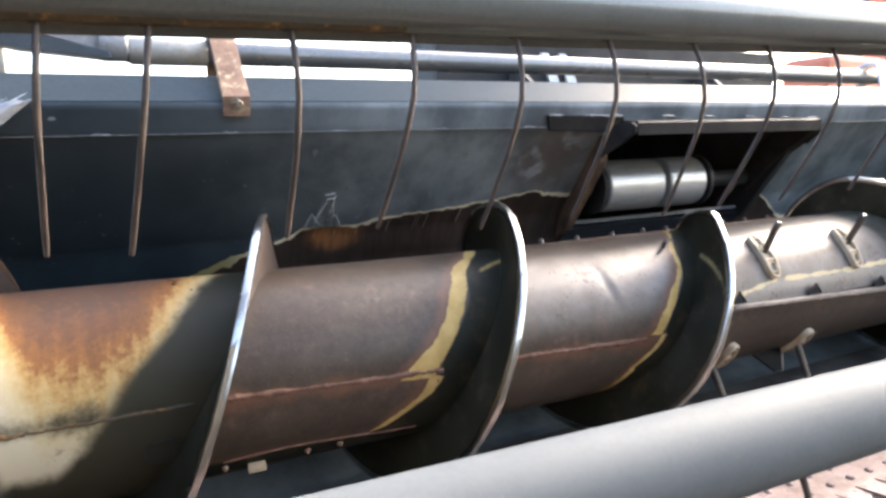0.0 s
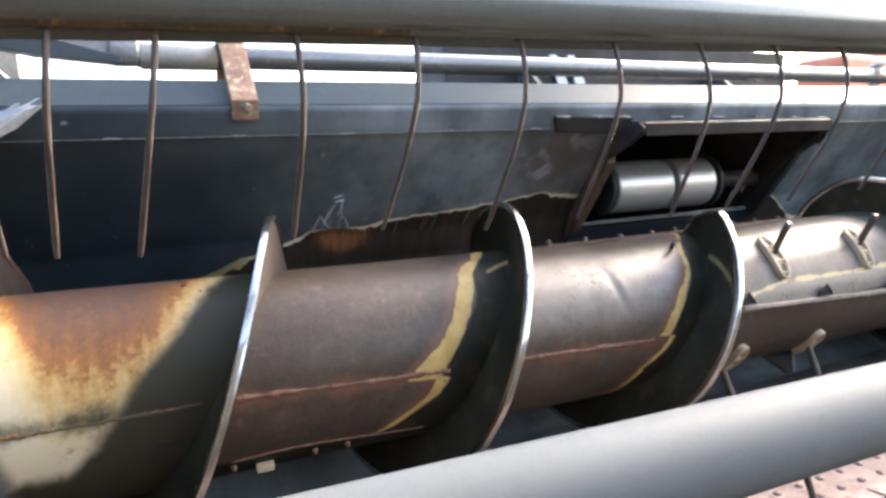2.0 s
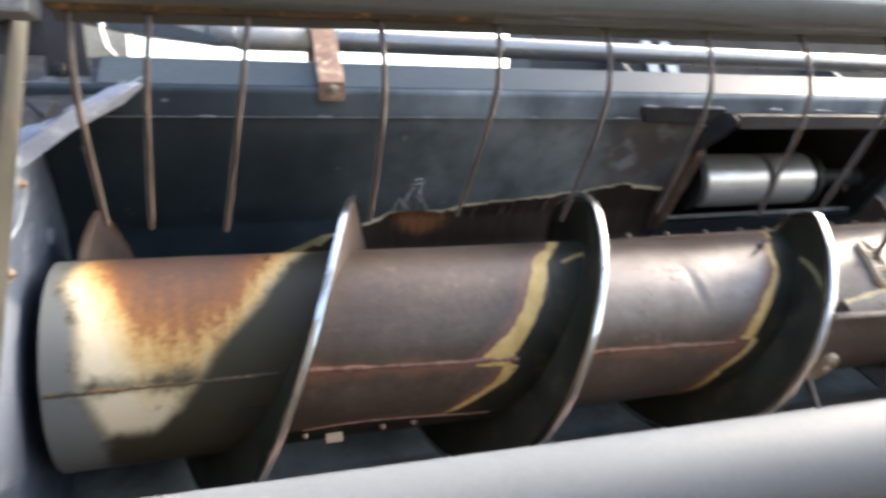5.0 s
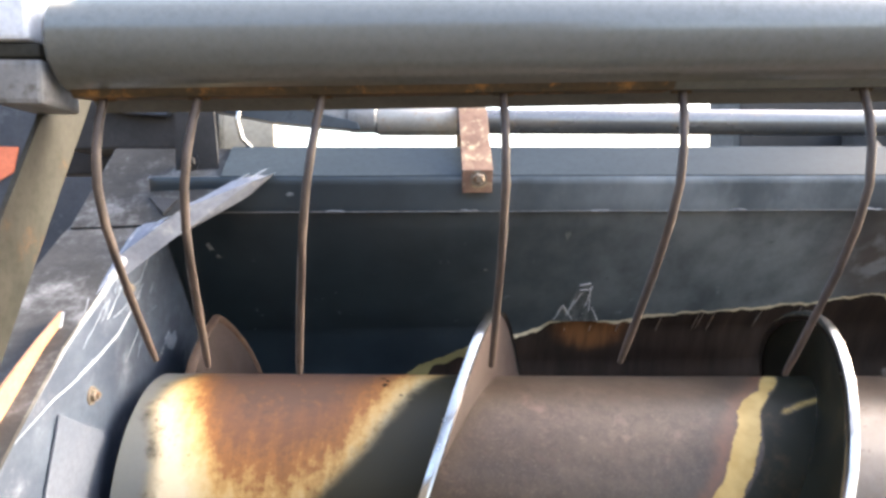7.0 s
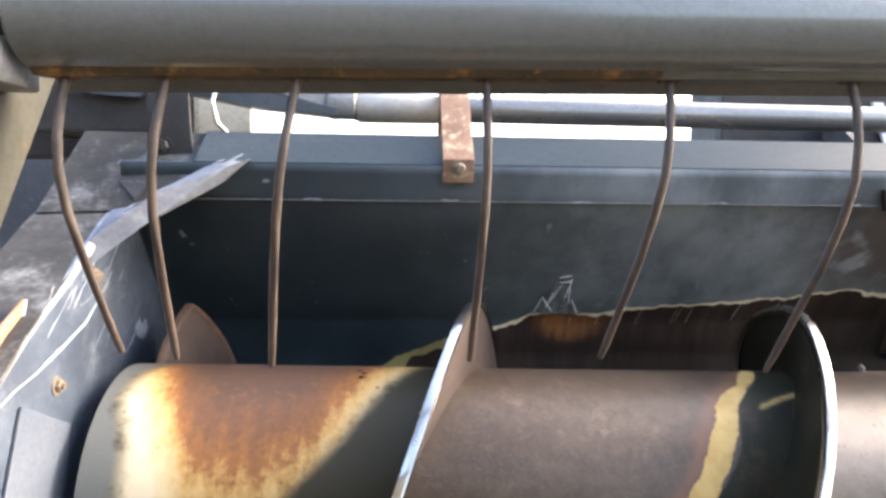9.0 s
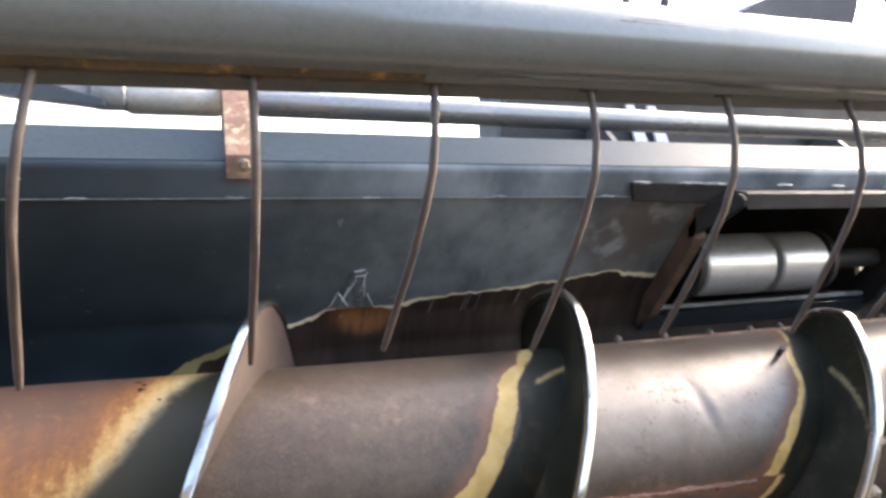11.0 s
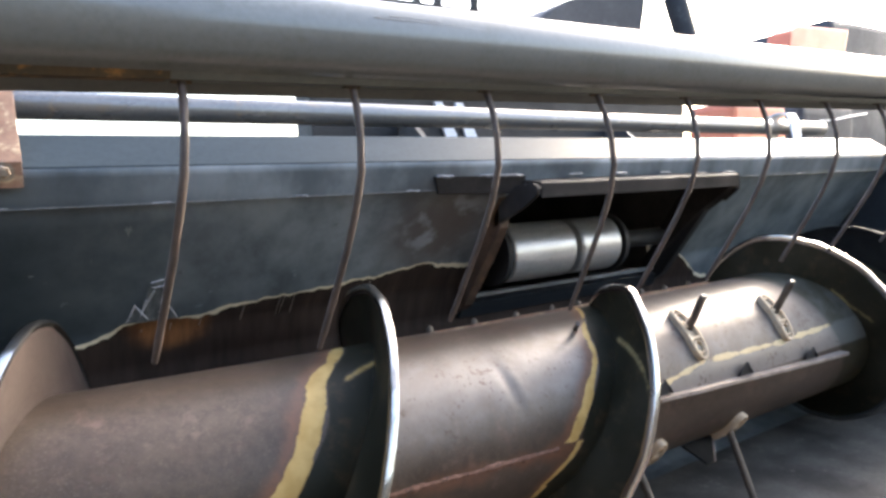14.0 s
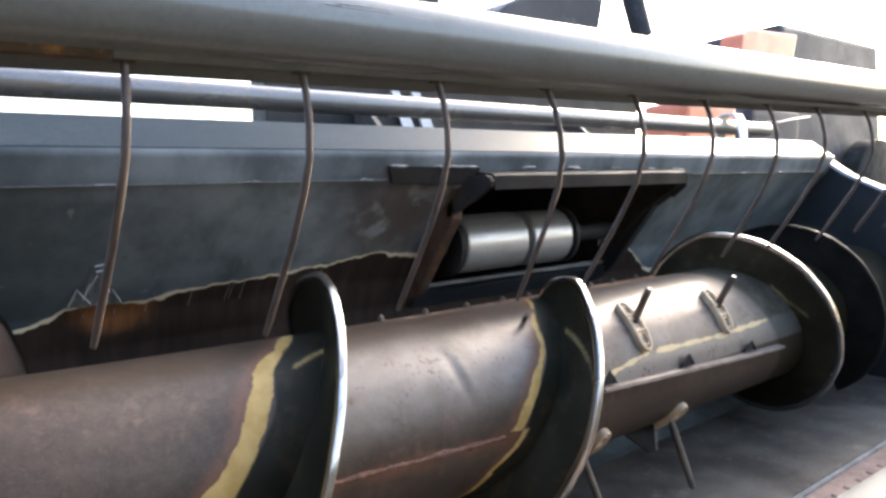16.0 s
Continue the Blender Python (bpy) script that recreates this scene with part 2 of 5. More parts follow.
        e.position, e.color = at, (*c, 1.0)
    specks = ranged(nt, mathed(nt, "ADD", mathed(nt, "MULTIPLY", tex_noise(nt, 70.0, 3, 0.6), 0.7), mathed(nt, "MULTIPLY", tex_noise(nt, 6.0, 3, 0.5), 0.3)), 0.58, 0.66, 0.0, 0.40)
    creamy = mixed(nt, specks, ramp.outputs["Color"], (0.15, 0.070, 0.030))
    pure = mixed(nt, ranged(nt, tex_noise(nt, 30.0, 3, 0.5), 0.3, 0.7), (0.47, 0.320, 0.122), (0.37, 0.238, 0.080))
    creamy = mixed(nt, field(nt, "clean"), creamy, pure)
    loose = mathed(nt, "SUBTRACT", 2.4, mathed(nt, "MULTIPLY", field(nt, "clean"), 1.25))
    torn = mathed(nt, "ADD", field(nt, "cream"), mathed(nt, "MULTIPLY", ragged, loose))
    rest = ranged(nt, field(nt, "clean"), 0.0, 0.3)
    cmask = mixed_value(nt, rest, ranged(nt, torn, -0.030, 0.020), ranged(nt, torn, -0.004, 0.005))
    chips = ranged(nt, tex_noise(nt, 38.0, 4, 0.7), 0.66, 0.70, 0.0, 0.9)
    creamy = mixed(nt, mathed(nt, "MULTIPLY", chips, field(nt, "clean")), creamy, (0.05, 0.028, 0.016))
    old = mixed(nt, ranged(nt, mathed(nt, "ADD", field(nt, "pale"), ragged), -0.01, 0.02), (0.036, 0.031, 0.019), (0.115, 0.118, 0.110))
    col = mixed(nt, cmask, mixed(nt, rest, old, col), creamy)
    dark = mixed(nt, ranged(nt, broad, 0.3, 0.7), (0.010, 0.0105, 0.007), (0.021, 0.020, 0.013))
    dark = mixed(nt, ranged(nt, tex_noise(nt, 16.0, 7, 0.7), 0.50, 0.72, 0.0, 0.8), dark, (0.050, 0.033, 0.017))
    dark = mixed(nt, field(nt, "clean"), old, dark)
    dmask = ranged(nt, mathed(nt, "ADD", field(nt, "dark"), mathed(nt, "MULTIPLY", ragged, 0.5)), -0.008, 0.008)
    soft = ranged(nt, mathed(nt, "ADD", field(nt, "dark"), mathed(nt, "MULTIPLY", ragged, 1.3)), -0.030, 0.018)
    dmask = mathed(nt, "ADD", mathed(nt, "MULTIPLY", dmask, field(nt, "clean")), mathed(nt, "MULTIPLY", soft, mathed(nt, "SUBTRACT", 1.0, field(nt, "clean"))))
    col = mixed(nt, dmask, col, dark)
    link(nt, col, bsdf.inputs["Base Color"])
    base_rough = mathed(nt, "SUBTRACT", ranged(nt, broad, 0.25, 0.75, 0.37, 0.46), mathed(nt, "MULTIPLY", pale, 0.02))
    matte = mathed(nt, "MAXIMUM", cmask, ranged(nt, mathed(nt, "ADD", field(nt, "rust"), ragged), -0.018, 0.018))
    link(nt, mathed(nt, "ADD", base_rough, mathed(nt, "MULTIPLY", mathed(nt, "MAXIMUM", matte, dmask), 0.06)), bsdf.inputs["Roughness"])
    link(nt, mathed(nt, "MULTIPLY", ranged(nt, pale, 0.0, 1.0, 0.32, 0.5), mathed(nt, "SUBTRACT", 1.0, mathed(nt, "MULTIPLY", mathed(nt, "MAXIMUM", mathed(nt, "MAXIMUM", cmask, dmask), mathed(nt, "SUBTRACT", 1.0, field(nt, "clean"))), 0.6))), bsdf.inputs["Specular IOR Level"])
    bare = mathed(nt, "SUBTRACT", 1.0, mathed(nt, "MAXIMUM", matte, dmask))
    link(nt, mathed(nt, "MULTIPLY", bare, mathed(nt, "ADD", 0.14, mathed(nt, "MULTIPLY", pale, 0.16))), bsdf.inputs["Metallic"])
    bumped(nt, bsdf, mathed(nt, "ADD", mathed(nt, "ADD", mathed(nt, "MULTIPLY", fine, 0.5), mathed(nt, "MULTIPLY", grit, 0.5)), mathed(nt, "MULTIPLY", cmask, 0.5)), 0.32, 0.0014)
    return m


def back_sheet_paint():
    """Dark blue paint worn through along a torn line; a thin cream primer edge, brown rust below it."""
    m, nt, bsdf = nodes_of("worn_back_sheet")
    broad, fine, grit = tex_noise(nt, 4.0, 6, 0.6), tex_noise(nt, 120.0, 3, 0.7), tex_noise(nt, 30.0, 8, 0.7)
    ragged = mathed(nt, "MULTIPLY", mathed(nt, "SUBTRACT", grit, 0.5), 0.022)
    d = mathed(nt, "ADD", field(nt, "bare"), ragged)
    blue = mixed(nt, ranged(nt, broad, 0.3, 0.7), (0.018, 0.027, 0.034), (0.035, 0.049, 0.059))
    # Darker copy of the blue: shade painted into the sheet's left end.
    shaded = mixed(nt, ranged(nt, broad, 0.3, 0.7), (0.013, 0.020, 0.026), (0.025, 0.037, 0.046))
    blue = mixed(nt, ranged(nt, field(nt, "glare_dust"), 0.05, 0.6), shaded, blue)
    # Haze: glare painted over the sheet's right half, and dust low in the trough.
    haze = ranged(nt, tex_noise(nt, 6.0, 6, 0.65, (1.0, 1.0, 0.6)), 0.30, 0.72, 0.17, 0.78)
    haze = mathed(nt, "MULTIPLY", haze, field(nt, "glare_dust"))
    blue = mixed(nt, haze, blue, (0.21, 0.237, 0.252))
    specks = ranged(nt, mathed(nt, "ADD", mathed(nt, "MULTIPLY", tex_noise(nt, 28.0, 2, 0.5), 0.75), mathed(nt, "MULTIPLY", fine, 0.25)), 0.68, 0.70)
    blue = mixed(nt, specks, blue, (0.16, 0.18, 0.20))
    streak = tex_noise(nt, 20.0, 5, 0.6, (1.6, 0.25, 0.25))
    brown = mixed(nt, ranged(nt, streak, 0.3, 0.75), (0.022, 0.016, 0.013), (0.046, 0.031, 0.024))
    brown = mixed(nt, ranged(nt, streak, 0.66, 0.76, 0.0, 0.3), brown, (0.16, 0.11, 0.085))
    brown = mixed(nt, ranged(nt, mathed(nt, "ADD", field(nt, "glow"), ragged), -0.012, 0.022, 0.0, 0.85), brown, mixed(nt, ranged(nt, streak, 0.35, 0.65), (0.10, 0.042, 0.018), (0.21, 0.092, 0.034)))
    shade = ranged(nt, mathed(nt, "ADD", field(nt, "smear"), mathed(nt, "MULTIPLY", ragged, 3.0)), -0.06, 0.09, 0.0, 0.8)
    blue = mixed(nt, shade, blue, (0.090, 0.068, 0.056))
    blobs = mathed(nt, "MULTIPLY", shade, ranged(nt, tex_noise(nt, 11.0, 4, 0.55), 0.50, 0.62, 0.0, 0.9))
    blue = mixed(nt, blobs, blue, (0.27, 0.29, 0.31))
    primer = mixed(nt, ranged(nt, field(nt, "rim"), 0.008, 0.03), (0.68, 0.59, 0.42), (0.27, 0.23, 0.10))
    col = mixed(nt, ranged(nt, d, -0.001, 0.001), blue, primer)
    col = mixed(nt, ranged(nt, mathed(nt, "SUBTRACT", d, mathed(nt, "MULTIPLY", field(nt, "rim"), ranged(nt, tex_noise(nt, 11.0, 3, 0.5), 0.35, 0.68, 0.5, 1.7))), -0.002, 0.002), col, brown)
    link(nt, col, bsdf.inputs["Base Color"])
    link(nt, mathed(nt, "ADD", ranged(nt, broad, 0.25, 0.75, 0.28, 0.44), mathed(nt, "MULTIPLY", ranged(nt, d, -0.002, 0.002), 0.22)), bsdf.inputs["Roughness"])
    link(nt, ranged(nt, d, -0.002, 0.004, 0.36, 0.15), bsdf.inputs["Specular IOR Level"])
    bumped(nt, bsdf, mathed(nt, "SUBTRACT", mathed(nt, "MULTIPLY", fine, 0.25), ranged(nt, d, -0.002, 0.002)), 0.25, 0.001)
    return m


M["flake"] = surface("peeled_paint", (0.06, 0.075, 0.085), (0.17, 0.18, 0.18), (0.35, 0.5), 0.0, 60.0, 200.0, 0.2, (0.30, 0.30, 0.28), (0.56, 0.64), (1.0, 0.3, 0.3))
M["drip"] = surface("dried_drip", (0.16, 0.12, 0.10), (0.24, 0.19, 0.16), (0.5, 0.7))
M["tube"] = auger_tube_paint()
M["sheet"] = back_sheet_paint()
def flight_paint():
    """Dark glossy paint on the screw flight, with streaks of cream primer where a field says so."""
    m, nt, bsdf = nodes_of("flight_dark_paint")
    broad, fine, grit = tex_noise(nt, 7.0, 6, 0.6), tex_noise(nt, 130.0, 3, 0.7), tex_noise(nt, 60.0, 6, 0.7)
    col = mixed(nt, ranged(nt, broad, 0.3, 0.7), (0.011, 0.011, 0.007), (0.022, 0.021, 0.014))
    col = mixed(nt, ranged(nt, tex_noise(nt, 18.0, 7, 0.7), 0.50, 0.72, 0.0, 0.8), col, (0.052, 0.038, 0.021))
    d = mathed(nt, "ADD", field(nt, "cream"), mathed(nt, "MULTIPLY", mathed(nt, "SUBTRACT", grit, 0.5), 0.016))
    cm = ranged(nt, d, -0.004, 0.012, 0.0, 0.75)
    col = mixed(nt, cm, col, (0.36, 0.29, 0.14))
    link(nt, col, bsdf.inputs["Base Color"])
    link(nt, ranged(nt, broad, 0.25, 0.75, 0.28, 0.45), bsdf.inputs["Roughness"])
    bsdf.inputs["Specular IOR Level"].default_value = 0.2
    bumped(nt, bsdf, fine, 0.08, 0.001)
    return m


M["flight_dark"] = flight_paint()
M["flight_plain"] = surface("dark_olive_paint", (0.018, 0.018, 0.012), (0.030, 0.029, 0.020), (0.35, 0.5), 0.0, 9.0, 120.0, 0.08, (0.07, 0.06, 0.035), (0.62, 0.78), gloss=0.25)
M["flight_bare"] = surface("flight_bare_steel", (0.050, 0.038, 0.034), (0.078, 0.060, 0.053), (0.45, 0.6), 0.2, 6.0, 160.0, 0.15, (0.05, 0.030, 0.022), (0.58, 0.72), gloss=0.3)

M["grey_part"] = surface("dull_grey_paint", (0.15, 0.155, 0.16), (0.24, 0.24, 0.24), (0.5, 0.7), 0.0, 10.0, 120.0, 0.12, (0.10, 0.09, 0.075), (0.52, 0.66), gloss=0.2)
M["clamp"] = surface("rusty_clamp_strip", (0.046, 0.042, 0.030), (0.110, 0.068, 0.032), (0.6, 0.8), 0.0, 14.0, 160.0, 0.5, (0.27, 0.14, 0.045), (0.50, 0.64), (0.7, 1.0, 1.0), gloss=0.2)
M["bat_low"] = surface("dull_grey_tube", (0.092, 0.099, 0.102), (0.120, 0.128, 0.131), (0.58, 0.70), 0.0, 3.0, 140.0, 0.03, (0.08, 0.088, 0.092), (0.48, 0.75), (0.15, 1.0, 1.0), 0.15, gloss=0.1)
M["scratch"] = surface("scratched_bare_paint", (0.20, 0.23, 0.27), (0.30, 0.33, 0.37), (0.5, 0.7), 0.0, 40.0, 200.0, 0.1, gloss=0.2)
# Near black for the far flight's painted shade, the paddle and paint chips.
M["shade_chip_black"] = surface("shade_and_chip_black", (0.006, 0.006, 0.006), (0.012, 0.012, 0.011), (0.6, 0.8), 0.0, 12.0, 120.0, 0.2, gloss=0.08)
# Shaded copy of the dark blue paint, for the right end sheet and sill.
M["blue_shaded"] = surface("shaded_blue_paint", (0.016, 0.020, 0.025), (0.027, 0.032, 0.038), (0.3, 0.45), 0.0, 5.0, 90.0, 0.08, (0.05, 0.055, 0.06), (0.58, 0.76), gloss=0.3)


# ---- builders ----
def part(name, bm, material, parent=None, label="", smooth=False, mats=None):
    me = bpy.data.meshes.new(name)
    bmesh.ops.recalc_face_normals(bm, faces=bm.faces)
    bm.to_mesh(me)
    bm.free()
    for mt in mats or [material]:
        me.materials.append(mt)
    if smooth:
        me.polygons.foreach_set("use_smooth", [True] * len(me.polygons))
        me.set_sharp_from_angle(angle=radians(38))
    ob = new(name, me)
    ob.parent = parent
    if label:
        ob["label"] = label
    return ob


def thing(name, label, category, at=(0, 0, 0), group="", kind=""):
    ob = new(name)
    ob.location = at
    ob.empty_display_size = 0.1
    bpy.context.view_layer.update()
    return tagged(ob, label, category, group, kind)


def under(ob, parent):
    """Parent ob, whose mesh is in world places, to a thing that stands elsewhere."""
    ob.parent = parent
    ob.matrix_parent_inverse = Matrix.Translation(parent.location).inverted()
    return ob


def bm_box(x0, x1, y0, y1, z0, z1, bevel=0.0, seg=2):
    bm = bmesh.new()
    bmesh.ops.create_cube(bm, size=1.0, matrix=Matrix.LocRotScale(((x0 + x1) / 2, (y0 + y1) / 2, (z0 + z1) / 2), None, (abs(x1 - x0), abs(y1 - y0), abs(z1 - z0))))
    if bevel:
        bmesh.ops.bevel(bm, geom=bm.edges[:], offset=bevel, segments=seg, profile=0.6, affect="EDGES")
    return bm


def bm_prism_x(profile, x0, x1, bevel=0.0):
    """A closed outline in (y, z) drawn out along x."""
    bm = bmesh.new()
    a = [bm.verts.new((x0, y, z)) for y, z in profile]
    b = [bm.verts.new((x1, y, z)) for y, z in profile]
    n = len(profile)
    for i in range(n):
        bm.faces.new((a[i], a[(i + 1) % n], b[(i + 1) % n], b[i]))
    bm.faces.new(a)
    bm.faces.new(b[::-1])
    if bevel:
        bmesh.ops.bevel(bm, geom=bm.edges[:], offset=bevel, segments=2, profile=0.6, affect="EDGES")
    return bm


def bm_extrude(points, direction, bevel=0.0):
    """A flat outline of points in space, thickened along a direction."""
    bm = bmesh.new()
    d = Vector(direction)
    a = [bm.verts.new(p) for p in points]
    b = [bm.verts.new(Vector(p) + d) for p in points]
    n = len(points)
    for i in range(n):
        bm.faces.new((a[i], a[(i + 1) % n], b[(i + 1) % n], b[i]))
    bm.faces.new(a)
    bm.faces.new(b[::-1])
    if bevel:
        bmesh.ops.bevel(bm, geom=bm.edges[:], offset=bevel, segments=2, profile=0.6, affect="EDGES")
    return bm


def bm_tube(points, radius, seg=12, bm=None, radii=None):
    """A round bar along a line of points, its ends closed."""
    bm = bm or bmesh.new()
    pts = [Vector(p) for p in points]
    rings = []
    for i, p in enumerate(pts):
        d = (pts[min(i + 1, len(pts) - 1)] - pts[max(i - 1, 0)]).normalized()
        side = d.cross(Vector((0.31, 0.17, 0.93)) if abs(d.z) < 0.9 else Vector((1, 0, 0))).normalized()
        up = d.cross(side)
        r = radii[i] if radii else radius
        rings.append([bm.verts.new(p + r * (math.cos(2 * math.pi * k / seg) * side + math.sin(2 * math.pi * k / seg) * up)) for k in range(seg)])
    for a, b in zip(rings, rings[1:]):
        for k in range(seg):
            bm.faces.new((a[k], a[(k + 1) % seg], b[(k + 1) % seg], b[k]))
    bm.faces.new(rings[0][::-1])
    bm.faces.new(rings[-1])
    return bm


def bm_hex_bolt(at, axis, r=0.009, h=0.007, washer=True):
    """A hexagon head, its rounded top and a washer, pointing along axis."""
    at, axis = Vector(at), Vector(axis).normalized()
    bm = bmesh.new()
    if washer:
        bm_tube([at, at + axis * 0.002], r * 1.45, 18, bm)
    bm_tube([at + axis * 0.002, at + axis * (h * 0.8), at + axis * h], r, 6, bm, [r, r, r * 0.86])
    bm_tube([at + axis * h, at + axis * (h + 0.004)], r * 0.5, 10, bm)
    return bm


def bm_bead(p0, p1, r=0.004, rng=None):
    """A lumpy weld bead from p0 to p1."""
    rng = rng or random.Random(3)
    p0, p1 = Vector(p0), Vector(p1)
    n = max(4, int((p1 - p0).length / 0.006))
    pts = [p0.lerp(p1, i / n) + Vector((0, 0, rng.uniform(-0.0012, 0.0012))) for i in range(n + 1)]
    rad = [r * (0.55 if i in (0, n) else rng.uniform(0.75, 1.2)) for i in range(n + 1)]
    return bm_tube(pts, r, 8, None, rad)


def grid_ob(name, verts, faces, material, parent, fields=None, smooth=True, label=""):
    me = bpy.data.meshes.new(name)
    me.from_pydata([tuple(v) for v in verts], [], faces)
    me.materials.append(material)
    me.polygons.foreach_set("use_smooth", [smooth] * len(me.polygons))
    for key, values in (fields or {}).items():
        at = me.attributes.new(key, "FLOAT", "POINT")
        at.data.foreach_set("value", np.asarray(values, dtype=np.float32))
    ob = new(name, me)
    ob.parent = parent
    if label:
        ob["label"] = label
    return ob


# ---- numbers of the machine ----
X_LEFT, X_RIGHT = 0.955, 4.73           # the two end sheets
AY, AZ, TUBE_R, FLIGHT_R = 1.46, 0.704, 0.212, 0.335
BAT = (0.94, 1.409, 0.016)              # upper reel bat: y, z at x = 2, and its fall along x
LOW_BAT = (0.517, 0.811, -0.032)
WELD_Z = 1.236
OPEN_X0, OPEN_X1 = 2.66, 3.515          # mouth of the feeder house

# ---- ground ----
bm = bmesh.new()
bmesh.ops.create_grid(bm, x_segments=40, y_segments=40, size=400.0)
ground = part("ground", bm, M["ground"])
tagged(ground, "dry pale packed earth yard under the machine", "ground", kind="structure")

# Unseen walls, added to block sky light from the left and behind the camera.
for nm, box in (("unseen_wall_west", (-3.2, -3.0, -3.0, 2.0)), ("unseen_wall_south", (-3.2, 2.7, -3.2, -3.0))):
    wall = part(nm, bm_box(*box, 0.0, 3.6, 0.01), M["unseen_wall"])
    tagged(wall, "unseen plain grey-brown plastered wall added to hold back sky light", "wall", kind="structure")

# ---- the header: back sheet, rail, end sheets, floor ----
header = thing("combine_header", "dark blue steel combine harvester header with worn trough", "harvester header", (2.8, 1.4, 0.0))
# skids that carry the header on the ground
for sx in (1.2, 4.45):
    under(part("skid_shoe", bm_prism_x([(1.0, 0.0), (1.75, 0.0), (1.82, 0.06), (1.72, 0.06), (1.62, 0.345), (1.56, 0.345), (1.6, 0.05), (1.05, 0.05)], sx, sx + 0.12, 0.004), M["black"]), header)

SECTION = [(1.549, 1.302), (1.575, WELD_Z), (1.80, 0.963), (1.838, 0.87), (1.842, 0.72), (1.80, 0.56), (1.70, 0.425), (1.55, 0.36), (1.35, 0.345), (1.06, 0.345)]


def resampled(line, step):
    out = [line[0]]
    for (a, b), (c, d) in zip(line, line[1:]):
        n = max(1, round(math.hypot(c - a, d - b) / step))
        out += [(a + (c - a) * i / n, b + (d - b) * i / n) for i in range(1, n + 1)]
    return out


TORN_X = [1.25, 1.33, 1.406, 1.46, 1.54, 1.60, 1.69, 1.77, 1.838, 1.88, 1.93, 1.98, 2.19, 2.35, 2.49, 2.62, 2.70, 3.50, 3.56, 3.66, 3.76, 5.0]
TORN_Z = [0.70, 0.80, 0.841, 0.87, 0.905, 0.926, 0.948, 0.984, 0.996, 0.982, 0.985, 0.998, 1.012, 1.026, 1.048, 1.031, 1.04, 1.04, 0.99, 0.95, 0.88, 0.60]


def back_sheet():
    line = resampled(SECTION, 0.016)
    xs = np.concatenate([np.linspace(X_LEFT - 0.003, OPEN_X0, 110), np.linspace(OPEN_X0, OPEN_X1, 50)[1:], np.linspace(OPEN_X1, X_RIGHT + 0.003, 60)[1:]])
    verts, bare, rim, glow, smear, glare_dust = [], [], [], [], [], []
    for x in xs:
        zb = float(np.interp(x, TORN_X, TORN_Z)) + 0.0016 * math.sin(x * 61) + 0.0014 * math.sin(x * 143 + 1)
        for y, z in line:
            wave = 0.003 * math.sin(x * 3.1 + z * 5) if z < 1.22 and y < 1.83 else 0.0
            verts.append((x, y + wave, z))
            bare.append(min((zb - z) * 1.25, 0.2) if x > 1.2 else -0.2)
            rim.append(0.0105 + 0.035 * min(max((1.66 - x) / 0.2, 0.0), 1.0))
            # Painted glare, none at the left end and rising to the right.
            glare_dust.append(float(np.interp(x + 0.3 * (z - 1.1), [1.3, 1.6, 1.9, 2.3, 3.6], [0.0, 0.22, 0.85, 1.4, 1.3])))
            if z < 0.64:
                bare[-1], glare_dust[-1] = -0.2, 1.0
            glow.append(0.055 - math.hypot((x - 1.86) * 0.62, z - 0.965))
            smear.append(0.12 - math.hypot((x - 2.50) * 0.75, (z - 1.14) * 1.0))
    n = len(line)
    faces = []
    for i in range(len(xs) - 1):
        for j in range(n - 1):
            xm = (xs[i] + xs[i + 1]) / 2
            ym, zm = (line[j][0] + line[j + 1][0]) / 2, (line[j][1] + line[j + 1][1]) / 2
            if OPEN_X0 < xm < OPEN_X1 and 0.885 < zm < 1.205 and ym > 1.56:
                continue
            faces.append((i * n + j, i * n + j + 1, (i + 1) * n + j + 1, (i + 1) * n + j))
    ob = grid_ob("back_sheet", verts, faces, M["sheet"], None, {"bare": bare, "rim": rim, "glow": glow, "smear": smear, "glare_dust": glare_dust}, True, "dark blue sheet worn to rust below a torn paint line")
    so = ob.modifiers.new("thickness", "SOLIDIFY")
    so.thickness, so.offset = 0.005, -1.0
    return under(ob, header)


back_sheet()
# floor of the trough, dusty, 4 mm over the sheet's end
under(part("trough_floor", bm_box(X_LEFT + 0.006, X_RIGHT - 0.006, 1.05, 1.52, 0.349, 0.357, 0.002), M["dusty"], None, "dusty worn steel trough floor"), header)
# top rail: a folded box whose front face slopes to the sky
RAIL = [(1.556, 1.3000), (1.5485, 1.3040), (1.636, 1.366), (1.642, 1.369), (1.70, 1.369), (1.705, 1.364), (1.705, 1.235), (1.70, 1.23), (1.60, 1.23), (1.585, 1.242)]
under(part("top_rail", bm_prism_x(RAIL, 1.085, X_RIGHT - 0.02, 0.002), M["rail"], None, "folded blue top rail"), header)
under(part("corner_plate", bm_extrude([(0.85, 1.645, 1.366), (1.085, 1.645, 1.366), (1.12, 1.575, 1.300), (1.0, 1.505, 1.214), (0.83, 1.495, 1.208)], (0, 0.01, -0.008), 0.002), M["dusty_black"], None, "dusty dark corner plate scraped pale"), header)
# the overlap of sheet and rail: a thin lip, with short welds along it
under(part("seam_lip", bm_box(X_LEFT + 0.01, 2.44, 1.568, 1.574, WELD_Z - 0.0012, WELD_Z + 0.0004), M["weld"]), header)
under(part("seam_lip", bm_box(3.66, X_RIGHT - 0.01, 1.568, 1.574, WELD_Z - 0.0012, WELD_Z + 0.0004), M["weld"]), header)
